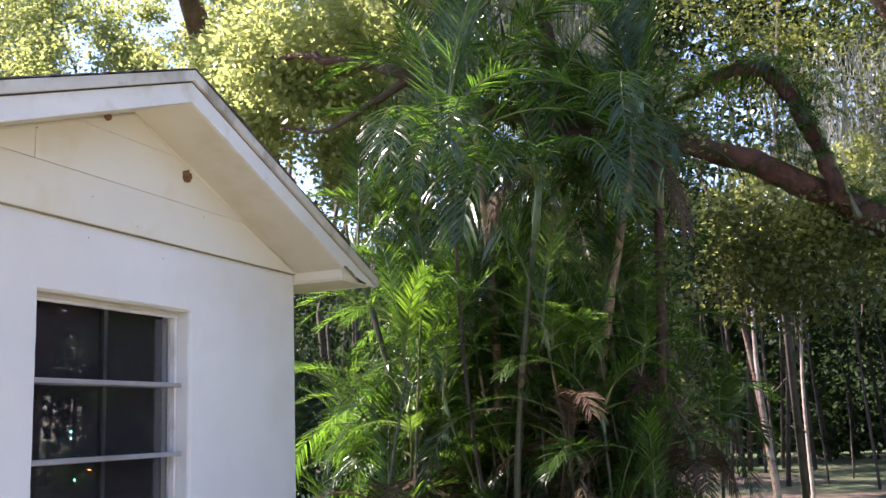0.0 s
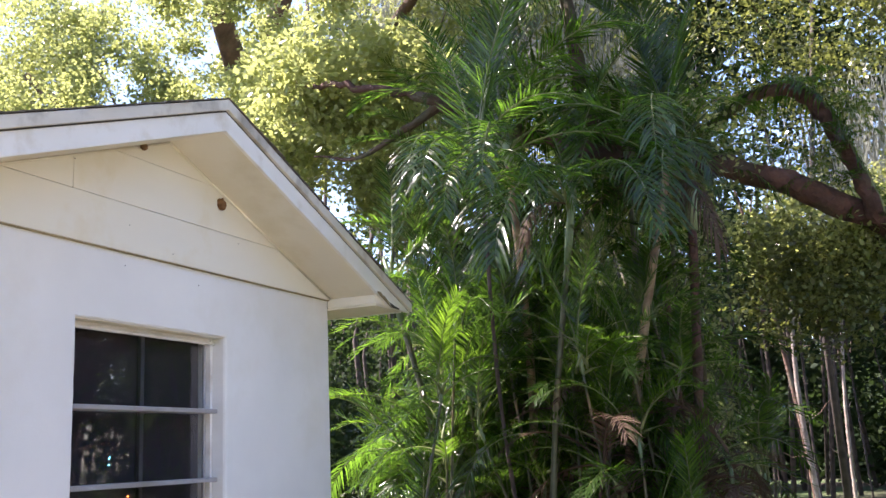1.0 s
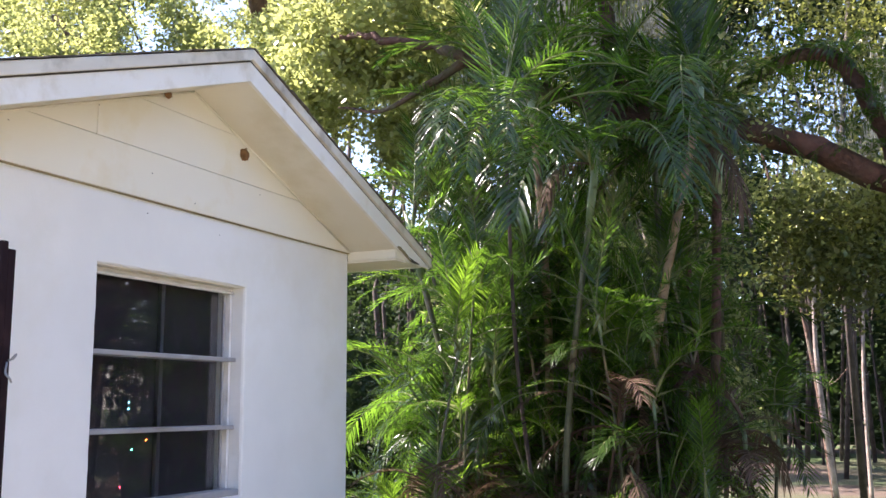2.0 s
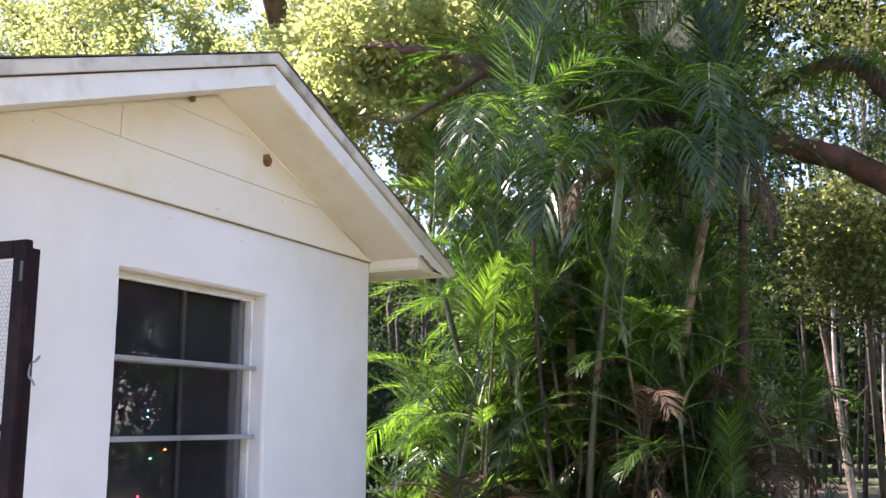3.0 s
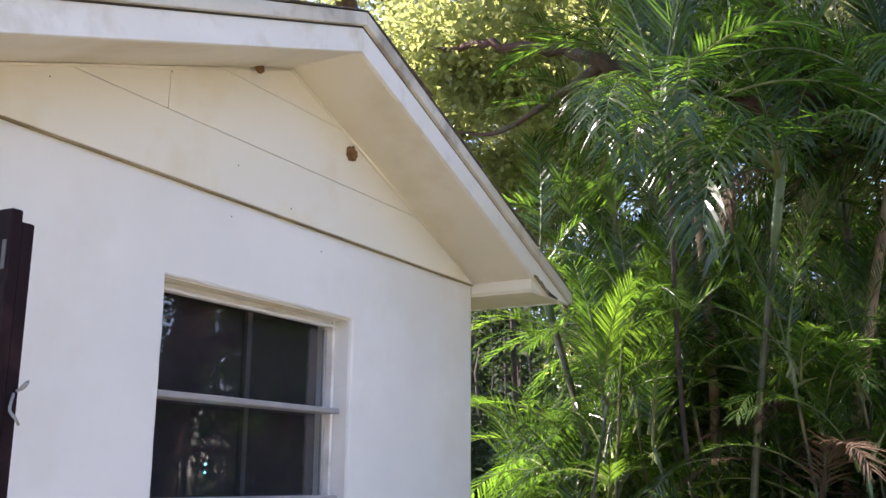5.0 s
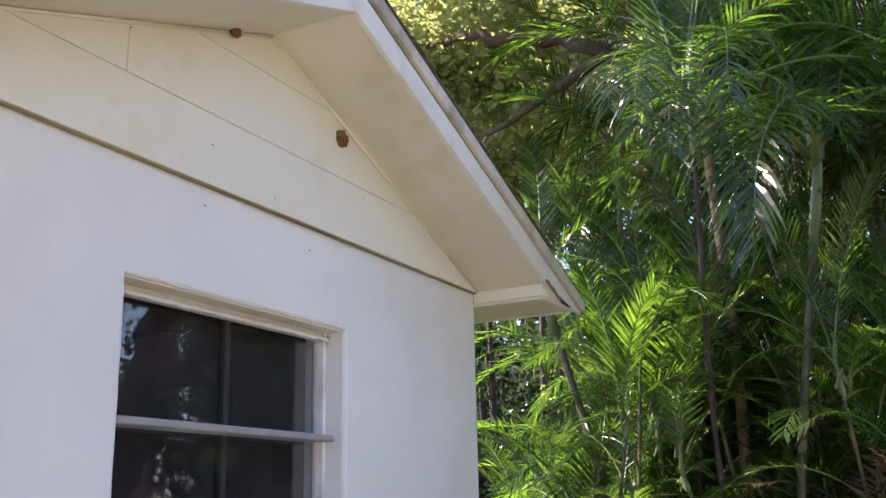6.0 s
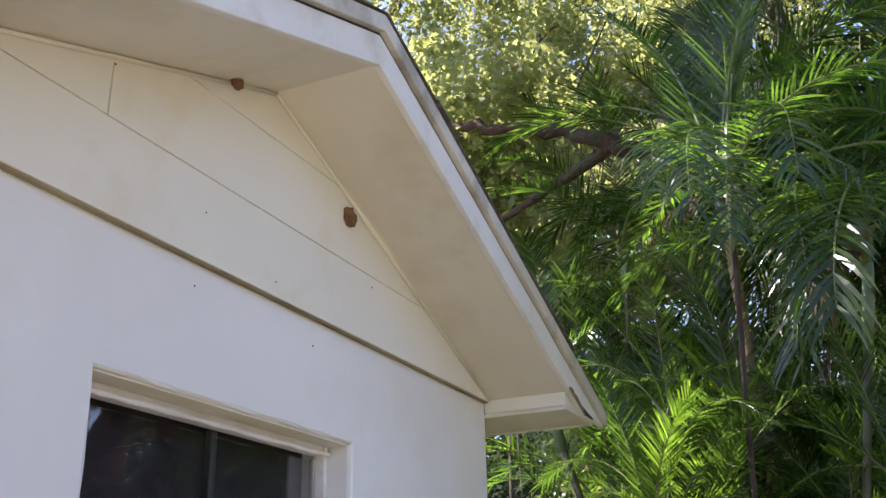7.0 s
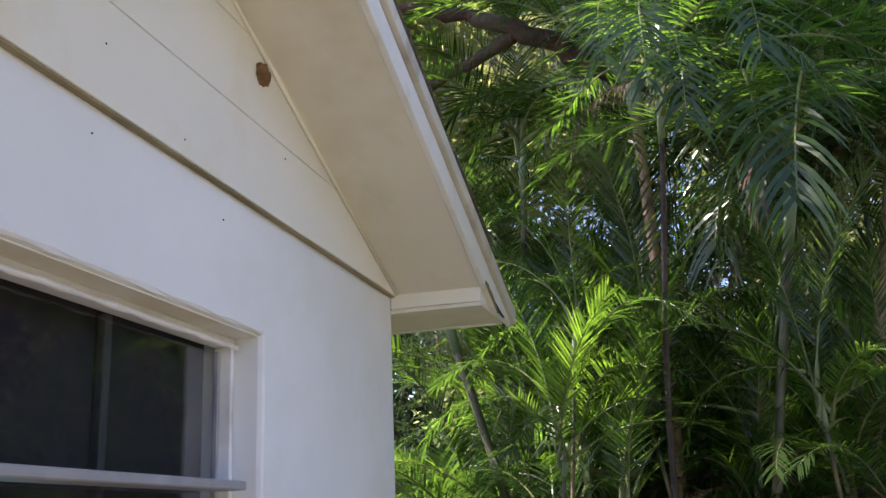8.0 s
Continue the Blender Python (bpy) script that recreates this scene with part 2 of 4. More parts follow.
# ---- house ----
WX = -2.20              # face of the gable wall
YL, YR = 2.485, 5.285   # its corners
RIDGE_Y, RISE, RISE_L = 3.885, 0.383, 0.362   # the south slope is a little flatter
SOF_Z = 2.892           # underside of the rake at the ridge
TIP_L, TIP_R = 2.10, 5.675
RAKE_X = -1.875
SIDING_Z = 2.353
JOINT_1, JOINT_2 = 2.554, 2.766   # joints between the gable boards
WY0, WY1, WZ0, WZ1 = 3.381, 4.335, 1.105, 2.061   # window opening
BACK_X = -7.0


def rake_z(y):
    return SOF_Z - abs(y - RIDGE_Y) * (RISE if y > RIDGE_Y else RISE_L)


def front_wall():
    """Stuccoed wall with an uneven, rounded window opening."""
    bm = bmesh.new()
    rng = random.Random(4)
    n = 16
    loop = [(WY0 + (WY1 - WY0) * i / n, WZ1) for i in range(n)] + [(WY1, WZ1 + (WZ0 - WZ1) * i / n) for i in range(n)] \
        + [(WY1 + (WY0 - WY1) * i / n, WZ0) for i in range(n)] + [(WY0, WZ0 + (WZ1 - WZ0) * i / n) for i in range(n)]
    cy, cz = (WY0 + WY1) / 2, (WZ0 + WZ1) / 2
    hw, hh = (WY1 - WY0) / 2, (WZ1 - WZ0) / 2

    def ring(x, grow, shake):
        return [bm.verts.new((x, cy + (y - cy) * (hw + grow) / hw + rng.uniform(-shake, shake), cz + (z - cz) * (hh + grow) / hh + rng.uniform(-shake, shake))) for y, z in loop]
    a, b, c, d = ring(WX, 0.008, 0.003), ring(WX - 0.004, 0.002, 0.002), ring(WX - 0.014, -0.002, 0.002), ring(WX - 0.2, -0.004, 0)
    m = len(loop)
    for r, s in ((a, b), (b, c), (c, d)):
        for i in range(m):
            bm.faces.new((r[i], r[(i + 1) % m], s[(i + 1) % m], s[i]))
    for x, r in ((WX, a), (WX - 0.2, d)):
        o = [bm.verts.new((x, y, z)) for y, z in ((YL, 2.38), (YR, 2.38), (YR, -0.1), (YL, -0.1))]
        for k in range(4):
            seq = [r[(k * n + i) % m] for i in range(n + 1)]
            bm.faces.new([o[k], o[(k + 1) % 4], *seq[::-1]])
        if x == WX:
            of = o
        else:
            for k in range(4):
                bm.faces.new((of[k], of[(k + 1) % 4], o[(k + 1) % 4], o[k]))
    return bm


tagged(part("wall_east", front_wall(), STUCCO), "white stuccoed block wall in open shade", "wall", kind="structure")
for wname, (y0, y1) in {"wall_south": (YL + 0.001, YL + 0.2), "wall_north": (YR - 0.2, YR - 0.001)}.items():
    tagged(part(wname, box(bmesh.new(), BACK_X, y0, -0.1, WX - 0.203, y1, 2.3), STUCCO), "white stuccoed side wall of the house", "wall", kind="structure")
tagged(part("wall_west", box(bmesh.new(), BACK_X - 0.2, YL, -0.1, BACK_X - 0.003, YR, 2.3), STUCCO), "white stuccoed rear wall", "wall", kind="structure")
tagged(part("partition", box(bmesh.new(), -4.6, YL + 0.21, 0.05, -4.5, YR - 0.21, 2.29), ROOM), "dim plastered inner wall", "wall", kind="structure")
tagged(part("floor", box(bmesh.new(), BACK_X, YL + 0.203, -0.1, WX - 0.203, YR - 0.203, 0.04), ROOM), "dark floor inside the house", "floor", kind="structure")
tagged(part("ceiling", box(bmesh.new(), BACK_X, YL + 0.203, 2.303, WX - 0.203, YR - 0.203, 2.36), ROOM), "dim plaster ceiling", "ceiling", kind="structure")

# gable boards over the wall: three rows with fine joints, the lowest proud of the stucco
gable = thing("gable_siding", "cream painted board siding with stained dark joints", "siding", (0, 0, 0), kind="structure")


def board(y0, y1, z0, z1, x):
    zt = lambda y: rake_z(y) + 0.02
    poly = [(y0, z0), (y1, z0)]
    if zt(y1) < z1:
        if zt(y1) > z0:
            poly.append((y1, zt(y1)))
        poly.append((RIDGE_Y + (SOF_Z + 0.02 - z1) / RISE, z1) if zt(RIDGE_Y) > z1 else (RIDGE_Y, zt(RIDGE_Y)))
    else:
        poly.append((y1, z1))
    if zt(y0) < z1:
        if zt(RIDGE_Y) > z1:
            poly.append((RIDGE_Y - (SOF_Z + 0.02 - z1) / RISE_L, z1))
        if zt(y0) > z0:
            poly.append((y0, zt(y0)))
    else:
        poly.append((y0, z1))
    return solid_yz(poly, x, WX - 0.05, 0.0015)


end2 = (SOF_Z + 0.02 - JOINT_1) / RISE
end3 = (SOF_Z + 0.02 - JOINT_2) / RISE
part("board", board(YL + 0.002, YR - 0.002, SIDING_Z, JOINT_1 - 0.0014, WX + 0.020), SIDING, gable)
part("board", board(RIDGE_Y - end2 * RISE / RISE_L, 3.320, JOINT_1 + 0.001, JOINT_2 - 0.0006, WX + 0.0185), SIDING, gable)
part("board", board(3.3225, RIDGE_Y + end2, JOINT_1 + 0.001, JOINT_2 - 0.0006, WX + 0.0192), SIDING, gable)
part("board", board(RIDGE_Y - end3 * RISE / RISE_L, RIDGE_Y + end3, JOINT_2 + 0.0004, 3.0, WX + 0.020), SIDING, gable)
part("backing", solid_yz([(YL + 0.004, SIDING_Z + 0.01), (YR - 0.004, SIDING_Z + 0.01), (YR - 0.004, rake_z(YR) + 0.09), (RIDGE_Y, SOF_Z + 0.095), (YL + 0.004, rake_z(YL) + 0.09)], WX + 0.012, WX + 0.001), DARK_GAP, gable)
# thin brown strip standing in for the shadow below the proud board
part("mildew_strip", box(bmesh.new(), WX + 0.0006, YL + 0.004, SIDING_Z - 0.005, WX + 0.016, YR - 0.004, SIDING_Z - 0.0006), ROT_AND_SHADE, gable, "brown strip painted as the shadow under the lowest board")
part("attic_wall", solid_yz([(YL + 0.004, 2.382), (YR - 0.004, 2.382), (YR - 0.004, rake_z(YR) + 0.07), (RIDGE_Y, SOF_Z + 0.09), (YL + 0.004, rake_z(YL) + 0.07)], WX - 0.005, WX - 0.12), SIDING, gable)
# quarter-round where the boards meet the soffit
for s, tip in ((1, YR - 0.01), (-1, YL + 0.01)):
    bm = bmesh.new()
    a = Vector((WX + 0.024, RIDGE_Y, SOF_Z - 0.003))
    b = Vector((WX + 0.024, tip, rake_z(tip) - 0.003))
    tube(bm, [a, b], [0.005, 0.005], 8)
    part("trim", bm, SIDING, gable, smooth=True)

# roof
roof = thing("roof", "low gable roof with white fascia and dark shingle edges", "roof", kind="structure")
for s, tip in ((1, TIP_R), (-1, TIP_L)):
    zt = rake_z(tip)
    cut = 2.298             # the boards' feet are cut level here

    def para(lo, hi):
        yc = RIDGE_Y + s * (SOF_Z + lo - cut) / (RISE if s > 0 else RISE_L)
        foot = [(yc, cut), (tip, cut)] if abs(yc - RIDGE_Y) < abs(tip - RIDGE_Y) else [(tip, zt + lo)]
        return [(RIDGE_Y, SOF_Z + lo), *foot, (tip, zt + hi), (RIDGE_Y, SOF_Z + hi)]

    end = YR + 0.003 if s > 0 else YL - 0.003
    part("soffit", solid_yz([(RIDGE_Y, SOF_Z + 0.003), (end, rake_z(end) + 0.003), (end, rake_z(end) + 0.03), (RIDGE_Y, SOF_Z + 0.03)], RAKE_X - 0.02, WX + 0.012), SOFFIT, roof, "yellowed painted soffit panel")
    part("fascia", solid_yz(para(0.0, 0.087), RAKE_X, RAKE_X - 0.019, 0.002), FASCIA, roof, "white painted fascia board")
    part("joint", solid_yz(para(0.087, 0.094), RAKE_X - 0.002, RAKE_X - 0.03), DARK_GAP, roof)
    part("drip_edge", solid_yz(para(0.094, 0.142), RAKE_X + 0.016, RAKE_X - 0.012, 0.002), EDGE, roof, "weathered cream drip board")
    part("deck", solid_yz(para(0.10, 0.138), RAKE_X - 0.02, BACK_X - 0.4), DARK_WOOD, roof)
    rng = random.Random(11)
    k = 0
    while k * 0.14 < abs(tip - RIDGE_Y):
        ya, yb = RIDGE_Y + s * k * 0.14, RIDGE_Y + s * min(k * 0.14 + 0.15, abs(tip - RIDGE_Y) + 0.02)
        lift = 0.1445
        part("shingle", solid_yz([(ya, rake_z(ya) + lift), (yb, rake_z(yb) + lift + 0.004), (yb, rake_z(yb) + lift + 0.008), (ya, rake_z(ya) + lift + 0.004)],
                                 RAKE_X + 0.018 + rng.uniform(-0.006, 0.012), BACK_X - 0.4), SHINGLE, roof)
        k += 1
    ya, yb = sorted((tip - s * 0.084, tip - s * 0.064))
    part("fascia", box(bmesh.new(), BACK_X, ya, 2.292, RAKE_X - 0.022, yb, rake_z(tip - s * 0.064) + 0.097, 0.002), FASCIA, roof, "white eave fascia")

# boxed eave at the north corner: its end panel faces the wall
EAVE_Z = 2.296
part("eave_panel", box(bmesh.new(), WX + 0.001, YR - 0.001, EAVE_Z + 0.014, RAKE_X - 0.0195, YR + 0.02, rake_z(YR) + 0.002, 0.002), SIDING, roof, "cream end panel of the boxed eave")
part("eave_soffit", box(bmesh.new(), BACK_X, YR + 0.002, EAVE_Z, RAKE_X - 0.0195, TIP_R - 0.085, EAVE_Z + 0.013, 0.001), SOFFIT, roof, "yellowed eave soffit")
part("eave_end", solid_yz([(YR + 0.022, EAVE_Z + 0.014), (TIP_R - 0.088, EAVE_Z + 0.014), (TIP_R - 0.088, rake_z(TIP_R - 0.088) + 0.05), (YR + 0.022, rake_z(YR) + 0.05)], RAKE_X - 0.0195, RAKE_X - 0.034), SIDING, roof)
foot_y = RIDGE_Y + (SOF_Z - EAVE_Z) / RISE
rng = random.Random(17)
edge = [(foot_y - 0.17 + 0.021 * i, rake_z(foot_y - 0.17 + 0.021 * i) + 0.004 + rng.uniform(0.012, 0.026) * math.sin(0.35 + 2.6 * i / 8)) for i in range(9)]
part("rot_patch", solid_yz(edge + [(y, rake_z(y) + 0.001) for y, z in edge[::-1]], RAKE_X + 0.0016, RAKE_X - 0.004), ROT_AND_SHADE, roof, "dark rotten patch at the fascia's foot")
part("rot_crack", solid_yz([(foot_y + 0.005, EAVE_Z + 0.004), (foot_y + 0.09, EAVE_Z + 0.002), (foot_y + 0.10, EAVE_Z + 0.008), (foot_y + 0.03, EAVE_Z + 0.019), (foot_y - 0.03, EAVE_Z + 0.033)], RAKE_X + 0.0018, RAKE_X - 0.004), DARK_GAP, roof, "split dark end of the fascia")
# boxed eave at the south corner, ending in stacked boards under the rake
part("eave_soffit", box(bmesh.new(), BACK_X, TIP_L + 0.02, 2.262, RAKE_X - 0.022, YL - 0.002, 2.275, 0.001), SOFFIT, roof, "yellowed eave soffit")
part("gutter_end", box(bmesh.new(), WX, TIP_L - 0.08, 2.288, RAKE_X + 0.004, 2.430, 2.372, 0.003), FASCIA, roof, "white boxed gutter end")
part("gutter_seam", box(bmesh.new(), RAKE_X - 0.05, 2.431, 2.292, RAKE_X + 0.001, 2.438, 2.364), DARK_GAP, roof)
part("gutter_cap", box(bmesh.new(), WX, 2.439, 2.286, RAKE_X + 0.006, 2.457, 2.368, 0.002), FASCIA, roof)
part("return_board", box(bmesh.new(), WX, TIP_L - 0.04, 2.213, RAKE_X + 0.001, 2.447, 2.283, 0.003), FASCIA, roof, "white return board under the gutter")
part("return_board", box(bmesh.new(), WX, TIP_L, 2.136, RAKE_X - 0.004, 2.417, 2.208, 0.003), FASCIA, roof)


# ---- window ----
def build_window():
    win = thing("window_1", "aluminium awning window with three dusty panes in a plastered opening", "window", kind="structure")
    fx = WX - 0.070
    y0, y1, z0, z1 = WY0 + 0.006, WY1 - 0.006, WZ0 + 0.004, WZ1 - 0.003
    part("window_frame", box(bmesh.new(), fx - 0.045, y1 - 0.016, z0, fx, y1, z1, 0.002), WHITE_FRAME, win, "chalky white side frame")
    part("window_frame", box(bmesh.new(), fx - 0.045, y0, z0, fx, y0 + 0.02, z1, 0.002), WHITE_FRAME, win)
    part("window_head", box(bmesh.new(), fx - 0.045, y0 + 0.021, z1 - 0.022, fx - 0.004, y1 - 0.017, z1, 0.002), WHITE_FRAME, win)
    part("head_reveal", box(bmesh.new(), fx + 0.002, y0 + 0.001, z1 - 0.0012, WX - 0.012, y1 - 0.001, z1 + 0.0018), SIDING, win, "cream painted underside of the lintel")
    bm = bmesh.new()
    rng = random.Random(8)
    tube(bm, [(fx + 0.004, y0 + (y1 - y0) * i / 24, z1 - 0.022 + rng.uniform(-0.0015, 0.0015)) for i in range(25)], [0.007 + rng.uniform(-0.002, 0.002) for i in range(25)], 7)
    part("caulk", bm, WHITE_FRAME, win, "lumpy white caulk bead", True)
    part("window_sill", solid_yz([(y0 - 0.0, WZ0 + 0.002), (y1, WZ0 + 0.002), (y1, WZ0 + 0.03), (y0, WZ0 + 0.03)], WX - 0.09, WX - 0.006, 0.004), ALUMINIUM, win, "grey concrete sill")
    marks = [z1 - 0.028, 1.720, 1.413, WZ0 + 0.032]
    for hi, lo in zip(marks, marks[1:]):
        part("pane", box(bmesh.new(), fx - 0.034, y0 + 0.03, lo + 0.012, fx - 0.030, y1 - 0.024, hi - 0.010), GLASS, win).visible_shadow = False
        part("stile", box(bmesh.new(), fx - 0.040, y1 - 0.028, lo + 0.004, fx - 0.026, y1 - 0.0165, hi - 0.004, 0.002), ALUMINIUM, win)
        part("stile", box(bmesh.new(), fx - 0.040, y0 + 0.021, lo + 0.004, fx - 0.020, y0 + 0.036, hi - 0.004, 0.002), ALUMINIUM, win)
    for z in (1.720, 1.413):
        bm = box(bmesh.new(), fx - 0.03, y0 + 0.012, z - 0.010, fx + 0.049, y1 - 0.026, z + 0.010, 0.003)
        part("rail", bm, ALUMINIUM, win, "pale grey awning rail")
    part("screen", box(bmesh.new(), fx - 0.075, y0 + 0.01, z0, fx - 0.074, y1 - 0.01, z1), SCREEN, win, "dusty insect screen").visible_shadow = False
    part("mullion", box(bmesh.new(), fx - 0.071, 3.894, z0, fx - 0.052, 3.918, z1 - 0.02, 0.002), MULLION, win)


build_window()


# ---- chicken-wire door ----
DOOR_M = pose(WX + 0.01, 2.412, 0, 0, 0, 3)


def build_door():
    door = thing("wire_door", "dark-stained wooden door with chicken wire, standing open", "door")
    wide, top, foot = 0.545, 1.966, 0.04
    part("stile", box(bmesh.new(), wide - 0.046, 0.0, foot, wide, 0.026, top, 0.003), DARK_WOOD, door)
    part("edge_batten", box(bmesh.new(), wide - 0.042, 0.027, foot, wide - 0.004, 0.058, top - 0.02, 0.003), DARK_WOOD, door)
    part("stile", box(bmesh.new(), 0, 0.0, foot, 0.055, 0.026, top, 0.003), DARK_WOOD, door)
    part("top_rail", box(bmesh.new(), 0.056, 0.0, top - 0.046, wide - 0.047, 0.026, top, 0.003), DARK_WOOD, door)
    part("middle_rail", box(bmesh.new(), 0.056, 0.0, 1.452, wide - 0.047, 0.02, 1.47, 0.002), DARK_WOOD, door)
    part("lock_rail", box(bmesh.new(), 0.056, 0.0, 1.10, wide - 0.047, 0.026, 1.235, 0.003), DARK_WOOD, door)
    part("bottom_rail", box(bmesh.new(), 0.056, 0.0, foot, wide - 0.047, 0.026, foot + 0.1, 0.003), DARK_WOOD, door)
    # hexagonal mesh of thin wire
    bm = bmesh.new()
    s = 0.0075
    r = 0.0006
    rows = int((top - 0.046 - 0.14) / (1.5 * s))
    for j in range(rows):
        z = 0.14 + j * 1.5 * s
        x = 0.056 + (j % 2) * s * 0.866
        while x < wide - 0.047:
            c = Vector((x, 0.030, z))
            for a, b in (((0, 0, s / 2), (s * 0.866, 0, s)), ((0, 0, s / 2), (-s * 0.866, 0, s)), ((0, 0, s / 2), (0, 0, -s / 2))):
                p, q = c + Vector(a), c + Vector(b)
                if 0.056 < q.x < wide - 0.047 and q.z < top - 0.046:
                    d = (q - p).normalized()
                    u = Vector((d.z, 0, -d.x)) * r
                    w = Vector((0, r, 0))
                    vs = [bm.verts.new(t + o) for t in (p, q) for o in (u, -u * 0.5 + w, -u * 0.5 - w)]
                    for k in range(3):
                        bm.faces.new((vs[k], vs[(k + 1) % 3], vs[3 + (k + 1) % 3], vs[3 + k]))
            x += 2 * s * 0.866
    me = bpy.data.meshes.new("chicken_wire")
    bm.to_mesh(me)
    bm.free()
    me.materials.append(WIRE)
    ob = new("chicken_wire", me)
    ob.parent = door
    tagged(ob, "grey hexagonal chicken wire")
    part("hinge_plate", box(bmesh.new(), wide - 0.03, 0.0585, top - 0.11, wide - 0.012, 0.061, top - 0.05, 0.001), WIRE, door, "worn metal plate")
    part("scuffed_plate", box(bmesh.new(), wide - 0.016, -0.003, top - 0.115, wide - 0.005, -0.0005, top - 0.06, 0.001), MULLION, door, "scuffed metal corner strap")
    bm = bmesh.new()
    tube(bm, smooth_line([(wide - 0.002, 0.05, 1.635), (wide + 0.010, 0.055, 1.64), (wide + 0.015, 0.06, 1.652), (wide + 0.010, 0.05, 1.64)], 4), [0.003] * 13, 6)
    tube(bm, smooth_line([(wide - 0.002, 0.045, 1.63), (wide + 0.01, 0.03, 1.60), (wide + 0.02, 0.035, 1.585), (wide + 0.012, 0.05, 1.575)], 4), [0.003] * 13, 6)
    part("hook", bm, WIRE, door, "twisted wire hook", True)
    door.matrix_basis = DOOR_M


build_door()


# ---- small things on the gable ----
def build_nest(name, at, size, seed, label):
    bm = bmesh.new()
    bmesh.ops.create_icosphere(bm, subdivisions=3, radius=1.0)
    for v in bm.verts:
        f = 1 + 0.35 * noise.noise(v.co * 2.2 + Vector((seed, 0, 0))) + 0.15 * noise.noise(v.co * 6)
        v.co = Vector((max(v.co.x, -0.3) * size[0], v.co.y * size[1], v.co.z * size[2])) * f
    ob = part(name, bm, NEST, None, label, True)
    ob.location = at
    tagged(ob, category="nest")


build_nest("mud_nest", (WX + 0.022, 4.268, 2.689), (0.016, 0.032, 0.03), 1, "round brown mud-dauber nest on the siding")
build_nest("mud_nest", (WX + 0.040, 3.695, rake_z(3.695) - 0.006), (0.014, 0.020, 0.017), 5, "small dark mud nest under the soffit")
for y, z in ((3.921, 2.389), (3.641, 2.466), (4.406, 2.521), (3.325, 2.672), (2.9, 2.50), (3.643, 2.298), (4.127, 2.281)):
    ob = part("nail_head", bmesh.ops.create_uvsphere(b := bmesh.new(), u_segments=8, v_segments=5, radius=0.0022) and b, DARK_GAP, None, "small dark nail head in the siding")
    ob.location = (WX + (0.020 if z > SIDING_Z else 0.001), y, z)
    tagged(ob, category="nail", group="nail heads")



# ---- palms ----
def frond_mesh(line, length, mats, seed, pairs=60, leaf_len=0.42, wide=0.022, droop=0.5, bare=0.16, sweep=50, rib=0.011):
    """A feather palm leaf along a bent rib: two rows of long leaflets, drooping at their ends."""
    rng = random.Random(seed)
    lift = rng.uniform(0.15, 0.38)
    pts = [Vector(p) for p in line]
    n = len(pts) - 1
    verts, faces, index = [], [], []

    def at(f):
        k = min(int(f * n), n - 1)
        return pts[k].lerp(pts[k + 1], f * n - k), (pts[k + 1] - pts[k]).normalized()
    # rib, five-sided
    rings = 14
    for i in range(rings + 1):
        p, d = at(i / rings)
        u = d.cross(Vector((0.02, 0.05, 1))).normalized()
        w = u.cross(d)
        r = rib * (1 - 0.85 * i / rings) + (rib * 0.9 if i < 2 else 0)
        verts += [p + (u * math.cos(a) + w * math.sin(a)) * r for a in (k * 2 * math.pi / 5 for k in range(5))]
        if i:
            for k in range(5):
                faces.append((5 * i - 5 + k, 5 * i - 5 + (k + 1) % 5, 5 * i + (k + 1) % 5, 5 * i + k))
                index.append(1)
    for i in range(pairs):
        f = bare + (1 - bare) * (i + rng.uniform(-0.25, 0.25)) / (pairs - 1)
        f = min(max(f, 0), 0.999)
        p, d = at(f)
        g = (f - bare) / (1 - bare)
        size = leaf_len * (0.55 + 0.9 * g - 1.05 * g * g + 0.1) * rng.uniform(0.72, 1.14)
        u = d.cross(Vector((0.02, 0.05, 1))).normalized()
        w = u.cross(d)
        for s in (1, -1):
            if rng.random() < 0.09:
                continue
            a = radians(sweep - 22 * g + rng.uniform(-4, 4))
            way = (u * s * math.sin(a) + d * math.cos(a) + w * (lift + rng.uniform(-0.08, 0.1))).normalized()
            side = way.cross(w).normalized()
            tilt = rng.uniform(-0.35, 0.35)
            side = (side * math.cos(tilt) + way.cross(side) * math.sin(tilt)).normalized()
            sag = droop * rng.uniform(0.6, 1.4)
            base = len(verts)
            q = p.copy()
            h = way.copy()
            for k, part_w in enumerate((0.45, 1.0, 0.85, 0.5)):
                verts += [q + side * wide * 0.5 * part_w, q - side * wide * 0.5 * part_w]
                h = (h + Vector((0, 0, -1)) * sag * 0.32).normalized()
                q = q + h * size * 0.27
            verts.append(q)
            for k in range(3):
                b = base + 2 * k
                faces.append((b, b + 1, b + 3, b + 2))
                index.append(0)
            faces.append((base + 6, base + 7, base + 8))
            index.append(0)
    return data_mesh("frond", verts, faces, mats, index)


def arc(length, e0, e1, steps=12, bend=0.0):
    """A rib that leaves the crown at e0 degrees above the level and ends at e1."""
    p, out = Vector((0, 0, 0)), [Vector((0, 0, 0))]
    for i in range(steps):
        f = (i + 0.5) / steps
        e = radians(e0 + (e1 - e0) * f ** 1.3)
        a = radians(bend * f)
        p = p + Vector((math.cos(e) * math.cos(a), math.cos(e) * math.sin(a), math.sin(e))) * length / steps
        out.append(p.copy())
    return out


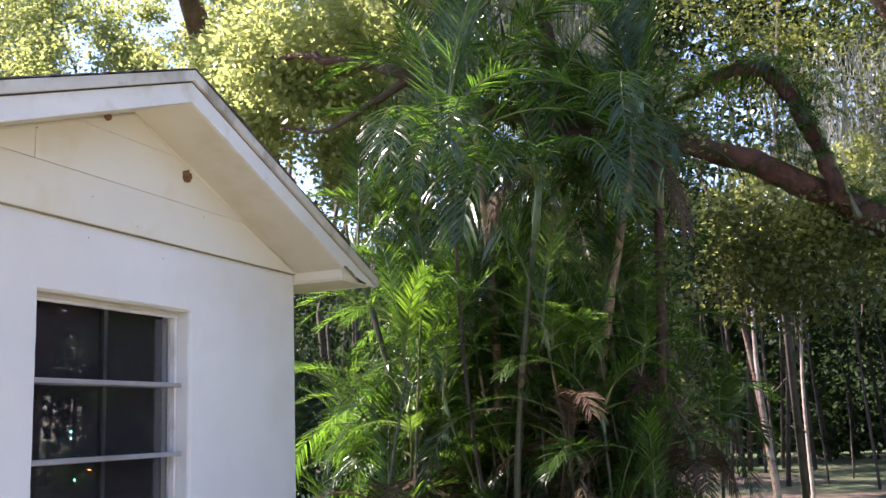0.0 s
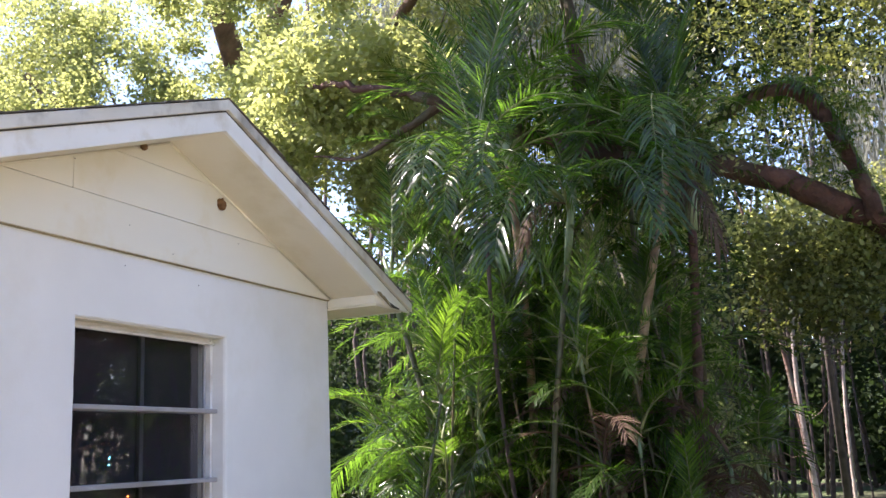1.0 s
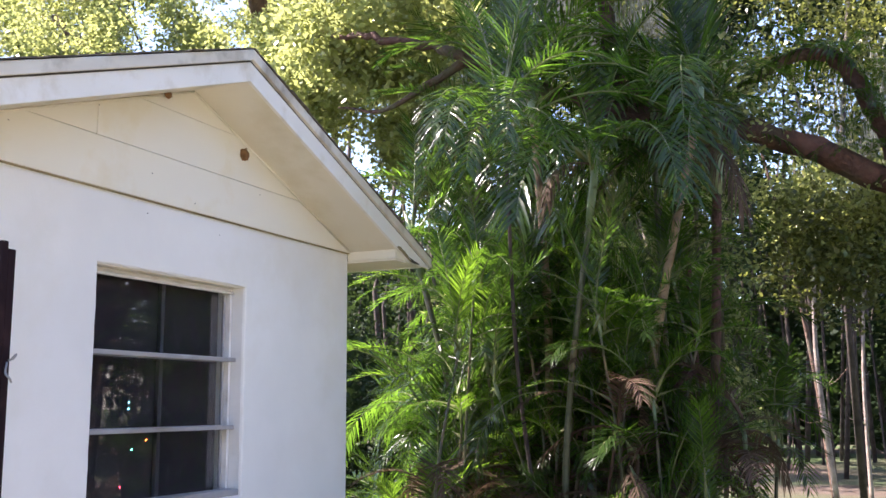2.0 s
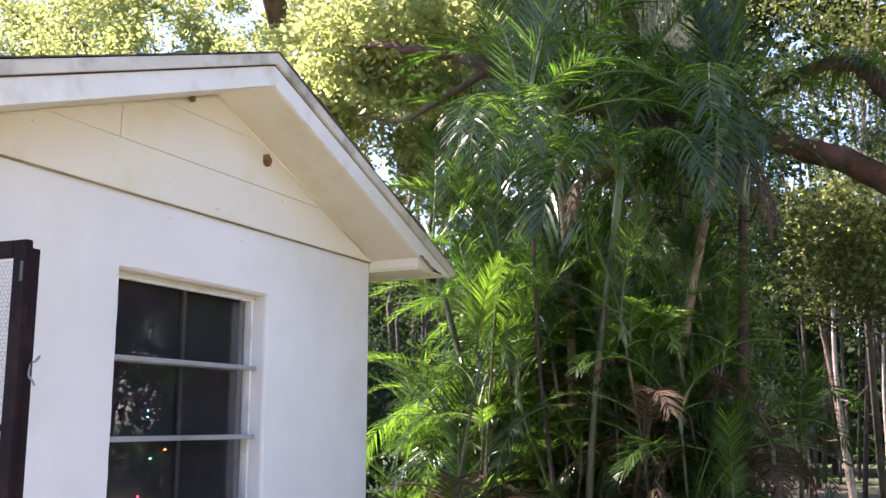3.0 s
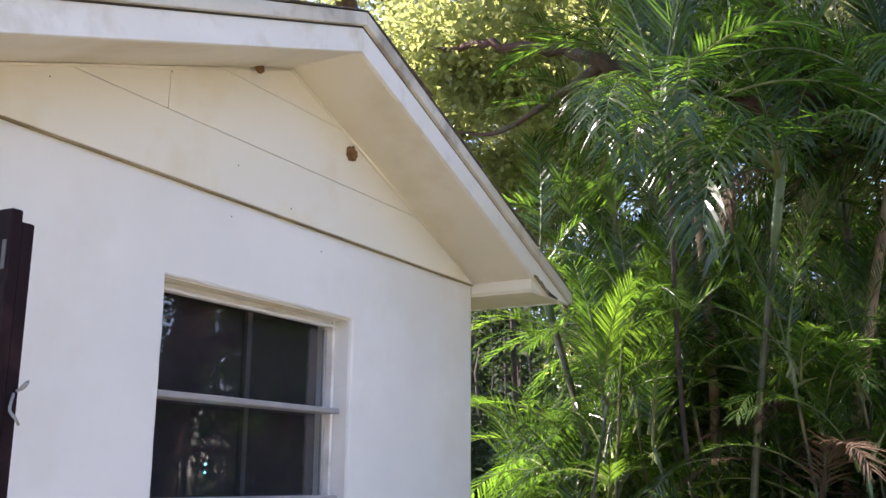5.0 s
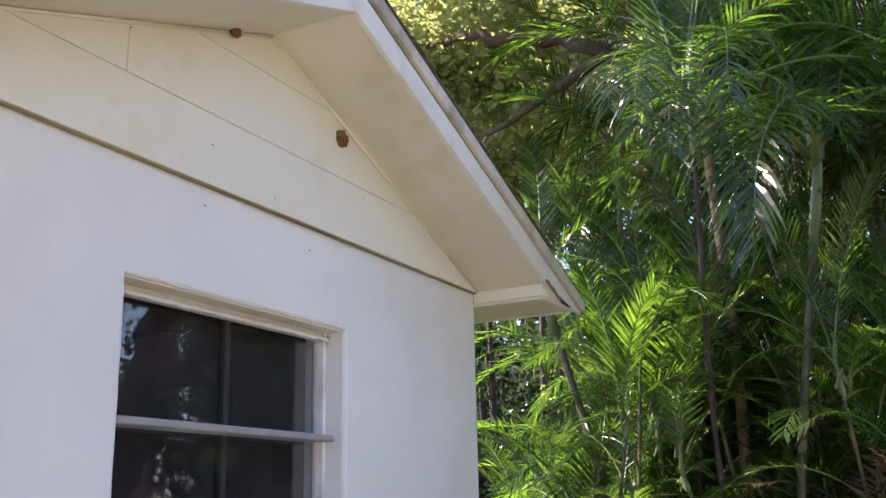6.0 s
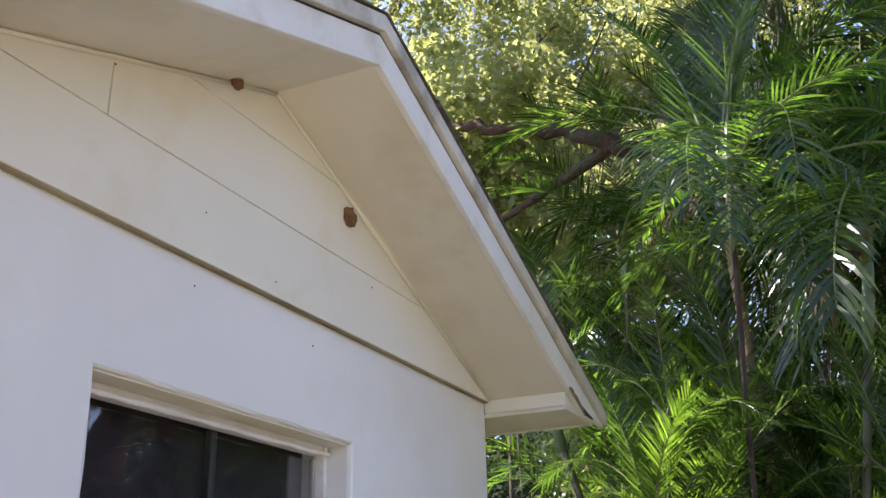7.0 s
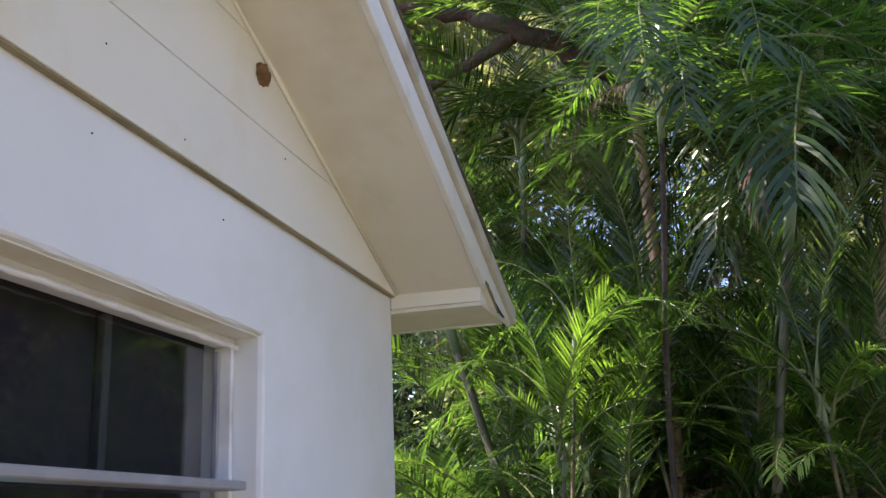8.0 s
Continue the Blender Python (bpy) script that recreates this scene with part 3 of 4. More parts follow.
GREEN, YOUNG, DEAD = [FROND, RACHIS], [FROND_YOUNG, RACHIS], [FROND_DEAD, FROND_DEAD]
KINDS = {
    "up": [frond_mesh(arc(1.7, 84, 35, bend=b), 1.7, GREEN, 20 + i, 46, 0.40, 0.016, 0.16) for i, b in enumerate((-15, 12, 30, -34))],
    "arch": [frond_mesh(arc(1.7, 66, -38, bend=b), 1.7, GREEN, 30 + i, 46, 0.42, 0.016, 0.30) for i, b in enumerate((-25, 0, 22, 40))],
    "flat": [frond_mesh(arc(1.6, 35, -45, bend=b), 1.6, GREEN, 40 + i, 44, 0.42, 0.016, 0.40) for i, b in enumerate((-18, 15, 35))],
    "hang": [frond_mesh(arc(1.5, 25, -86, bend=b), 1.5, GREEN, 50 + i, 44, 0.40, 0.017, 0.75, sweep=68) for i, b in enumerate((-14, 14, -40, 30))],
    "young": [frond_mesh(arc(1.25, 82, 22, bend=b), 1.25, YOUNG, 60 + i, 34, 0.34, 0.014, 0.18) for i, b in enumerate((-18, 0, 16))],
    "low": [frond_mesh(arc(1.1, 58, -28, bend=b), 1.1, YOUNG, 70 + i, 32, 0.32, 0.014, 0.26) for i, b in enumerate((-18, 16))],
    "dry": [frond_mesh(arc(1.3, 62, -45, bend=b), 1.3, DEAD, 85 + i, 44, 0.34, 0.012, 0.45) for i, b in enumerate((-24, 10, 30))],
    "dead": [frond_mesh(arc(1.2, 5, -84, bend=b), 1.2, DEAD, 80 + i, 40, 0.36, 0.010, 1.9) for i, b in enumerate((-20, 20, 45))],
}
frond_count = [0]


def add_frond(palm, kind, at, heading, scale=1.0, label=""):
    frond_count[0] += 1
    ob = new("frond", KINDS[kind][frond_count[0] % len(KINDS[kind])])
    ob.parent = palm
    ob.matrix_basis = pose(*at, 0, 0, heading) @ Matrix.Scale(scale, 4)
    return tagged(ob, label)


def build_palm(base, crown, fronds, label, seed, cane=0.032, sheath=0.5, group="palms behind the house", bark=None):
    """base: foot of the cane; crown: where the leaves leave it; fronds: kind, heading, scale."""
    palm = thing("palm", label, "palm", base, group)
    b, c = Vector(base), Vector(crown) - Vector(base)
    rng = random.Random(seed)
    side = Vector((rng.uniform(-0.2, 0.2), rng.uniform(-0.2, 0.2), 0)) * min(1.0, 0.012 / cane)
    line = smooth_line([(0, 0, -0.05), c * 0.5 + side, c], 7)
    bm = bmesh.new()
    radii = [cane * (1.15 - 0.3 * i / (len(line) - 1)) * (1.1 if i % 3 == 0 else 1.0) for i in range(len(line))]
    tube(bm, line, radii, 8, 0.05, seed)
    part("trunk", bm, bark or CANE, palm, smooth=True)
    if sheath:
        d = (line[-1] - line[-4]).normalized()
        bm = bmesh.new()
        tube(bm, [c - d * sheath * 0.6, c - d * sheath * 0.3, c, c + d * sheath * 0.4], [cane * 1.05, cane * 1.4, cane * 1.25, cane * 0.5], 8, 0.05, seed)
        part("crownshaft", bm, SHEATH, palm, smooth=True)
    for kind, heading, scale in fronds:
        far = (crown[0] + math.cos(radians(heading)) * 1.25 * scale, crown[1] + math.sin(radians(heading)) * 1.25 * scale)
        if far[0] > 0.15:
            heading = 180 - heading
        elif far[0] < -1.75 and far[1] < 5.95:
            heading = -heading if crown[1] > 5.9 else 180 - heading
        j = Vector((rng.uniform(-0.03, 0.03), rng.uniform(-0.03, 0.03), rng.uniform(-0.08, 0.12)))
        add_frond(palm, kind, c + j, heading, scale, "withered brown frond" if kind in ("dead", "dry") else "")
    return palm


build_palm((-1.18, 6.0, 0), (-1.27, 5.36, 2.98), [
    ("hang", -98, 0.64), ("hang", -128, 0.66), ("hang", -112, 0.55), ("hang", -78, 0.62), ("hang", -50, 0.55), ("hang", 185, 0.5), ("flat", -35, 0.6), ("arch", 100, 0.8), ("up", 140, 0.75), ("up", 60, 0.85), ("up", 100, 0.85), ("up", -20, 0.75), ("up", 30, 0.8),
    ("flat", 10, 0.7), ("arch", 40, 0.8), ("arch", 75, 0.8), ("flat", 110, 0.6), ("dead", -165, 0.36)], "arching feather palm beside the eave with hanging fronds", 1, 0.011, 0.3, bark=DARK_BARK)
build_palm((-1.52, 6.3, 0), (-1.40, 6.2, 3.38), [
    ("up", 120, 0.85), ("up", 70, 0.8), ("up", 200, 0.8), ("arch", 180, 0.7), ("arch", 150, 0.85), ("flat", 0, 0.7), ("arch", -20, 0.8), ("up", 20, 0.85), ("flat", 200, 0.65), ("arch", 60, 0.8), ("up", 100, 0.95)],
    "slender feather palm with a bare tan cane", 2, 0.026, 0.22, bark=TAN_CANE)
build_palm((-1.15, 5.8, 0), (-0.87, 5.68, 2.74), [
    ("hang", -78, 0.88), ("hang", -110, 0.8), ("hang", -40, 0.72), ("up", 40, 0.8), ("up", 15, 0.9), ("up", 70, 0.7), ("flat", 190, 0.6), ("arch", 120, 0.7), ("dead", -130, 0.5)],
    "feather palm with a long drooping glossy frond", 3, 0.017, 0.45)
build_palm((-0.98, 6.25, 0), (-0.38, 6.2, 3.22), [
    ("up", 80, 0.9), ("arch", 40, 0.8), ("arch", 160, 0.9), ("flat", -120, 0.75), ("up", 0, 0.7), ("up", 170, 0.85), ("hang", -90, 0.8), ("arch", 200, 0.8), ("hang", -130, 0.7), ("up", 120, 0.95)],
    "leaning feather palm with an orange-tan cane", 4, 0.028, 0.3, bark=TAN_CANE)
build_palm((-0.56, 6.5, 0), (-0.34, 6.55, 3.0), [
    ("hang", -95, 1.0), ("hang", -60, 1.0), ("hang", -30, 0.8), ("hang", -130, 0.9), ("hang", -10, 0.75), ("arch", 60, 0.8), ("up", 120, 0.9), ("up", 60, 0.75), ("arch", 150, 0.9), ("hang", 20, 0.7), ("dead", -90, 0.9), ("dead", -150, 0.9)],
    "dark feather palm with dense drooping fronds", 5, 0.03, 0.4, bark=RED_BARK)
build_palm((-1.72, 6.0, 0), (-2.34, 6.38, 2.62), [
    ("arch", 160, 0.6), ("up", 100, 0.6), ("flat", 200, 0.6), ("arch", 30, 0.6)], "leaning green palm cane with few leaves", 6, 0.020, 0.5)
rng = random.Random(21)
for k in range(25):       # suckers: low young leaves
    x, y = rng.uniform(-2.2, -0.6), rng.uniform(5.95, 7.1)
    z = rng.uniform(0.4, 2.3)
    fr = [(rng.choice(("young", "young", "low", "arch", "hang", "up")), rng.uniform(0, 360), rng.uniform(0.35, 0.75)) for _ in range(9)]
    build_palm((x, y, 0), (x + rng.uniform(-0.1, 0.1), y + rng.uniform(-0.1, 0.1), z), fr, "young bright green palm sucker in the clump", 100 + k, 0.009, 0.15, "young palms in the clump")
front = random.Random(55)
for k in range(24):       # half-grown palms at the clump's front, leaves at all heights
    x, y = front.uniform(-1.95, -0.45), front.uniform(5.75, 6.4)
    fr = [(front.choice(("young", "arch", "hang", "hang", "flat", "up", "low", "arch")), front.uniform(0, 360), front.uniform(0.26, 0.5)) for _ in range(9)]
    build_palm((x, y, 0), (x + front.uniform(-0.12, 0.12), y + front.uniform(-0.1, 0.1), front.uniform(0.8, 2.3)), fr, "half-grown feather palm at the front of the clump", 440 + k, 0.008, 0.12, "young palms in the clump")
for k in range(7):        # young leaves added at the clump's near edge, bright green in place of sunlight
    x, y = rng.uniform(-1.0, -0.15), rng.uniform(5.7, 6.15)
    fr = [(rng.choice(("young", "up", "low", "hang")), rng.uniform(0, 360), rng.uniform(0.3, 0.55)) for _ in range(7)]
    build_palm((x, y, 0), (x + rng.uniform(-0.08, 0.08), y, rng.uniform(0.4, 1.3)), fr, "young palm at the near edge, its brighter green standing for sunlit fronds", 180 + k, 0.008, 0.12, "young palms in the clump")
for k in range(16):       # low leaves past the house corner
    x, y = rng.uniform(-2.9, -1.75), rng.uniform(6.9, 7.9)
    fr = [(rng.choice(("young", "young", "low", "arch")), rng.uniform(0, 360), rng.uniform(0.35, 0.7)) for _ in range(8)]
    build_palm((x, y, 0), (x + rng.uniform(-0.1, 0.1), y, rng.uniform(0.3, 2.0)), fr, "young bright green palm past the house corner", 150 + k, 0.009, 0.15, "young palms in the clump")
for k in range(20):       # the dark mass of the clump
    x = rng.uniform(-2.4, -0.25)
    y = rng.uniform(6.5, 8.2)
    z = rng.uniform(0.7, 3.5)
    fr = [(rng.choice(("arch", "arch", "flat", "hang", "hang", "up")), rng.uniform(0, 360), rng.uniform(0.45, 0.85)) for _ in range(12)]
    build_palm((x, y, 0), (x + rng.uniform(-0.2, 0.2), y + rng.uniform(-0.2, 0.2), z), fr, "feather palm deep in the shaded clump", 200 + k, 0.016, 0.35)
for k in range(14):       # low fronds along the foot of the clump
    x, y = rng.uniform(-2.0, 0.0), rng.uniform(5.8, 6.8)
    fr = [(rng.choice(("low", "flat", "dry", "dry", "dead")), rng.uniform(0, 360), rng.uniform(0.5, 0.8)) for _ in range(8)]
    build_palm((x, y, 0), (x, y, rng.uniform(0.3, 1.2)), fr, "low palm with mixed green and withered leaves", 300 + k, 0.010, 0.15)
for k in range(8):        # withered leaves heaped at the clump's foot
    x, y = rng.uniform(-1.15, 0.0), rng.uniform(5.7, 6.4)
    fr = [(rng.choice(("dry", "dry", "dead", "flat")), rng.uniform(0, 360), rng.uniform(0.4, 0.65)) for _ in range(7)]
    build_palm((x, y, 0), (x, y, rng.uniform(0.7, 1.5)), fr, "dying palm with mostly withered brown leaves", 330 + k, 0.010, 0.12, "palms behind the house", RED_BARK)
build_palm((-2.0, 4.98, 0), (-2.0, 4.98, 0.35), [("young", 30, 0.5), ("young", -60, 0.45), ("low", 80, 0.45), ("young", -10, 0.5)], "small palm seedling at the wall's foot", 400, 0.012, 0.1)

# one long frond draped over the bowed oak limb
BOW = [(0.70, 7.3, 2.82), (0.66, 7.2, 3.0), (0.575, 7.2, 3.25), (0.465, 7.2, 3.545), (0.27, 7.2, 3.76), (-0.03, 7.2, 3.74), (-0.31, 7.15, 3.55)]
bow = thing("bowed_frond", "long palm frond draped over a bowed oak limb", "palm", BOW[0])
line = [Vector(p) + Vector((0.03, -0.03, 0.05)) - Vector(BOW[0]) for p in smooth_line(BOW, 4)]
leaf_part = new("leaf", frond_mesh(line, 2.2, [FROND, RACHIS], 91, 90, 0.32, 0.02, 1.6, 0.25, 60, 0.014))
leaf_part.parent = bow
part("stalk", limb_mesh([Vector((0.10, 0.02, -0.12)), Vector((0.06, 0.0, 0.0)), line[2]], 0.026, 0.016, 92, 7, 4), CANE, bow, "short green leaf stalk", True)

# broken dead stalks lying in the clump
for pts, r in (([(-0.47, 6.1, 1.67), (-0.58, 6.1, 1.58), (-0.70, 6.12, 1.45)], 0.016), ([(-0.44, 6.15, 1.68), (-0.62, 6.1, 1.66), (-0.80, 6.1, 1.60)], 0.011), ([(-0.56, 6.6, 2.5), (-0.54, 6.6, 2.0), (-0.5, 6.55, 1.45)], 0.02)):
    tagged(part("dead_stalk", limb_mesh(pts, r, r * 0.6, 5, 7, 4), RED_BARK, None, "broken reddish dead palm stalk", True), category="stalk", group="dead stalks")


# ---- oaks and woods ----
def leaf_cloud(centres, radii, count, size, seed, flat=0.5):
    """Diamond-shaped leaves scattered through many small clumps; one quad each."""
    r = np.random.default_rng(seed)
    k = r.integers(0, len(centres), count)
    c = np.asarray(centres)[k]
    o = r.normal(size=(count, 3))
    o *= (r.random((count, 1)) ** 0.45) / np.linalg.norm(o, axis=1, keepdims=True)
    p = c + o * np.asarray(radii)[k][:, None] * np.array((1, 1, 0.75))
    nrm = r.normal(size=(count, 3)) + np.array((0, 0, flat * 2))
    nrm /= np.linalg.norm(nrm, axis=1, keepdims=True)
    d = np.cross(nrm, r.normal(size=(count, 3)))
    d /= np.linalg.norm(d, axis=1, keepdims=True)
    s = np.cross(nrm, d)
    ln = size * r.uniform(0.6, 1.25, (count, 1))
    w = ln * r.uniform(0.48, 0.72, (count, 1))
    fold = nrm * ln * 0.08
    v = np.empty((count, 4, 3))
    v[:, 0], v[:, 1], v[:, 2], v[:, 3] = p - d * ln / 2, p + s * w / 2 + fold + d * ln * 0.08, p + d * ln / 2, p - s * w / 2 + fold + d * ln * 0.08
    return v.reshape(-1, 3)


def quads(name, v, mat, parent, label=""):
    me = bpy.data.meshes.new(name)
    n = len(v) // 4
    me.vertices.add(len(v)), me.loops.add(len(v)), me.polygons.add(n)
    me.vertices.foreach_set("co", v.astype(np.float32).ravel())
    me.loops.foreach_set("vertex_index", np.arange(len(v), dtype=np.int32))
    me.polygons.foreach_set("loop_start", np.arange(0, len(v), 4, dtype=np.int32))
    me.update(calc_edges=True)
    me.materials.append(mat)
    ob = new(name, me)
    ob.parent = parent
    return tagged(ob, label)


def clumps(boxes, count, seed, r0, r1):
    """Clump centres in ellipsoids given as centre, half sizes."""
    rng = np.random.default_rng(seed)
    weight = np.array([b[2] if len(b) > 2 else 1.0 for b in boxes])
    weight = weight / weight.sum()
    out = []
    for _ in range(count):
        c, h = boxes[rng.choice(len(boxes), p=weight)][:2]
        o = rng.normal(size=3)
        o *= rng.random() ** 0.4 / np.linalg.norm(o)
        out.append(np.array(c) + o * np.array(h))
    return out, list(rng.uniform(r0, r1, count))


def build_oak(name, label, at, limbs, boxes, count, leaves, size, mat, seed, bark=BARK, r=(0.3, 0.6), twigs=40):
    tree = thing(name, label, "tree", at)
    a = Vector(at)
    for i, (pts, r0, r1) in enumerate(limbs):
        part("trunk" if i == 0 else "limb", limb_mesh([Vector(p) - a for p in pts], r0, r1, seed + i), bark, tree, smooth=True)
    cs, rs = clumps(boxes, count, seed, *r)
    v = leaf_cloud(cs, rs, leaves, size, seed) - np.array(at)
    quads("crown", v, mat, tree, "open crown of small leaves")
    rng = random.Random(seed)
    bm = bmesh.new()
    for _ in range(twigs):
        c = Vector(cs[rng.randrange(len(cs))]) - a
        d = Vector((rng.uniform(-1, 1), rng.uniform(-1, 1), rng.uniform(-0.6, 0.5))) * 0.7
        tube(bm, [c - d, c - d * 0.2 + Vector((0, 0, 0.08)), c + d], [0.016, 0.011, 0.004], 5)
    tagged(part("brushwood", bm, bark, tree, smooth=True), kind="stuff")
    return tree


build_oak("oak_tree", "spreading live oak whose limb reaches across behind the palms", (3.9, 9.3, 0), [
    ([(3.9, 9.3, -0.1), (3.5, 9.0, 1.2), (2.6, 8.4, 2.1), (1.7, 7.9, 2.5)], 0.42, 0.18),
    ([(1.72, 7.92, 2.49), (0.97, 7.6, 2.70), (0.66, 7.4, 2.88), (0.18, 7.1, 3.12), (-0.27, 6.8, 3.24), (-0.70, 6.55, 3.26), (-1.10, 6.45, 3.42), (-1.45, 6.40, 3.55), (-1.86, 6.3, 3.76), (-2.15, 6.3, 3.92), (-2.6, 6.3, 4.05), (-3.1, 6.6, 4.25), (-3.7, 7.1, 4.6)], 0.105, 0.010),
    ([*BOW], 0.06, 0.038),
    ([(-0.72, 6.54, 3.27), (-0.92, 6.5, 3.6), (-1.02, 6.6, 4.1), (-1.1, 6.7, 5.0), (-0.9, 6.6, 5.8)], 0.07, 0.03),
    ([(-1.88, 6.31, 3.78), (-2.3, 6.5, 3.70), (-2.8, 6.8, 3.68), (-3.4, 7.2, 3.9)], 0.034, 0.007),
    ([(2.6, 8.5, 2.1), (2.1, 8.3, 3.3), (1.3, 8.0, 4.2), (0.8, 8.0, 5.2)], 0.2, 0.1),
    ([(1.3, 7.75, 2.62), (0.7, 8.0, 2.62), (0.35, 8.1, 2.45), (0.2, 8.1, 2.2)], 0.05, 0.015)],
    # last box, high above the palms, is added to block overhead sky light
    [((1.4, 9.6, 4.9), (2.6, 1.6, 1.0)), ((0.4, 9.5, 5.9), (3.0, 1.6, 1.1)), ((0.5, 7.9, 2.65), (0.7, 0.5, 0.35), 0.25), ((2.6, 9.4, 4.2), (1.5, 1.5, 0.8)), ((-0.9, 6.5, 5.7), (1.9, 1.3, 0.45), 2.2)],
    230, 100000, 0.052, OAK_LEAF_SHADED, 3, RED_BARK)
build_oak("oak_tree", "tall live oak, leaves coloured sunlit yellow-green, with an unseen shading crown over the roof", (-7.5, 12.0, 0), [
    ([(-7.5, 12, -0.1), (-7.3, 11.8, 2.0), (-6.9, 11.4, 4.0), (-6.6, 11.0, 6.0)], 0.4, 0.2),
    ([(-6.9, 11.4, 4.0), (-5.6, 10.4, 5.0), (-4.2, 9.4, 5.4), (-3.0, 8.6, 5.9)], 0.16, 0.05),
    ([(-6.9, 11.4, 4.2), (-8.4, 10.6, 5.6), (-9.6, 10.0, 6.8)], 0.15, 0.05),
    ([(-8.2, 10.7, 5.5), (-11.0, 10.7, 7.2), (-13.4, 10.9, 9.4)], 0.12, 0.05),
    ([(-6.6, 11.0, 6.0), (-5.8, 10.5, 7.2), (-4.6, 9.9, 8.2)], 0.15, 0.05),
    # unseen limb over the roof, added to carry the shading clumps
    ([(-6.6, 11.0, 6.0), (-5.9, 9.0, 7.0), (-4.8, 6.6, 7.3), (-3.8, 4.4, 7.0)], 0.16, 0.04)],
    # clumps at (-3.0, 4.3) and (-3.1, 5.6) are unseen, added to dapple the palms
    [((-6.5, 9.8, 5.6), (3.6, 1.8, 1.1)), ((-4.0, 9.2, 5.0), (1.8, 1.4, 1.2)), ((-6.0, 10.5, 7.0), (4.0, 2.0, 1.2)), ((-9.6, 10.5, 6.6), (2.4, 2.0, 1.4)), ((-3.2, 9.2, 4.0), (0.9, 1.0, 0.7)), ((-2.8, 9.0, 6.3), (1.4, 1.2, 0.9)), ((-4.6, 7.9, 6.3), (1.9, 1.1, 1.0), 0.6), ((-4.2, 8.6, 4.6), (1.3, 0.9, 0.8)), ((-10.5, 10.0, 5.2), (2.5, 1.5, 1.2)), ((-3.0, 4.3, 6.8), (1.5, 1.7, 0.6), 0.5), ((-3.1, 5.6, 5.9), (1.7, 1.3, 0.5), 0.45), ((-10.5, 10.5, 8.0), (3.4, 1.6, 1.4)), ((-7.6, 10.6, 6.6), (3.0, 1.4, 1.0)), ((-13.2, 10.8, 8.2), (2.4, 1.2, 1.6), 0.8), ((-10.0, 10.4, 6.9), (2.0, 1.2, 1.0), 1.2), ((-2.9, 7.1, 4.4), (0.9, 0.7, 0.5), 0.8)],
    400, 165000, 0.066, OAK_LEAF_LIT, 5, r=(0.22, 0.5))


# ferns along the oak limb
def build_fern(at, seed):
    fern = thing("fern", "small dark green fern rooted on the oak limb", "fern", at, "ferns on the limb")
    r = random.Random(seed)
    for k in range(6):
        add_frond(fern, r.choice(("flat", "arch", "flat", "hang")), (0, 0, -0.02), r.uniform(0, 360), r.uniform(0.16, 0.28))


LIMB = smooth_line([(0.97, 7.6, 2.80), (0.66, 7.4, 2.98), (0.18, 7.1, 3.21), (-0.27, 6.8, 3.32), (-0.70, 6.55, 3.34), (-1.10, 6.45, 3.49), (-1.86, 6.3, 3.83)], 3)
for k, at in enumerate(LIMB):
    build_fern(tuple(at), 600 + k)
for k, at in enumerate(smooth_line(BOW[2:], 2)):
    build_fern((at.x, at.y, at.z + 0.04), 640 + k)


# hanging moss
def build_moss(spots, seed, label):
    r = random.Random(seed)
    verts, faces = [], []
    for at, size in spots:
        for _ in range(220):
            p = Vector(at) + Vector((r.gauss(0, 0.28), r.gauss(0, 0.28), r.uniform(-0.15, 0.15))) * size
            ln = r.uniform(0.35, 1.1) * size
            a = r.uniform(0, math.pi)
            s = Vector((math.cos(a), math.sin(a), 0)) * 0.004 * size
            b = len(verts)
            for k in range(5):
                q = p + Vector((r.uniform(-0.05, 0.05), r.uniform(-0.05, 0.05), -ln * k / 4))
                w = s * (0.6, 1.0, 0.9, 0.7, 0.15)[k]
                verts += [q - w, q + w]
                if k:
                    faces.append((b + 2 * k - 2, b + 2 * k - 1, b + 2 * k + 1, b + 2 * k))
    tagged(new("spanish_moss", data_mesh("spanish_moss", verts, faces, [MOSS])), label, "moss", kind="stuff")


rng = random.Random(31)
build_moss([((rng.uniform(-4.2, -1.6), rng.uniform(9.2, 11.5), rng.uniform(5.2, 7.2)), rng.uniform(0.8, 1.3)) for k in range(18)], 500, "grey strands of moss hanging from high oak limbs")
build_moss([((rng.uniform(0.6, 3.4), rng.uniform(9.5, 12), rng.uniform(3.9, 5.6)), rng.uniform(0.8, 1.3)) for k in range(14)], 540, "grey moss draped among the oak leaves")


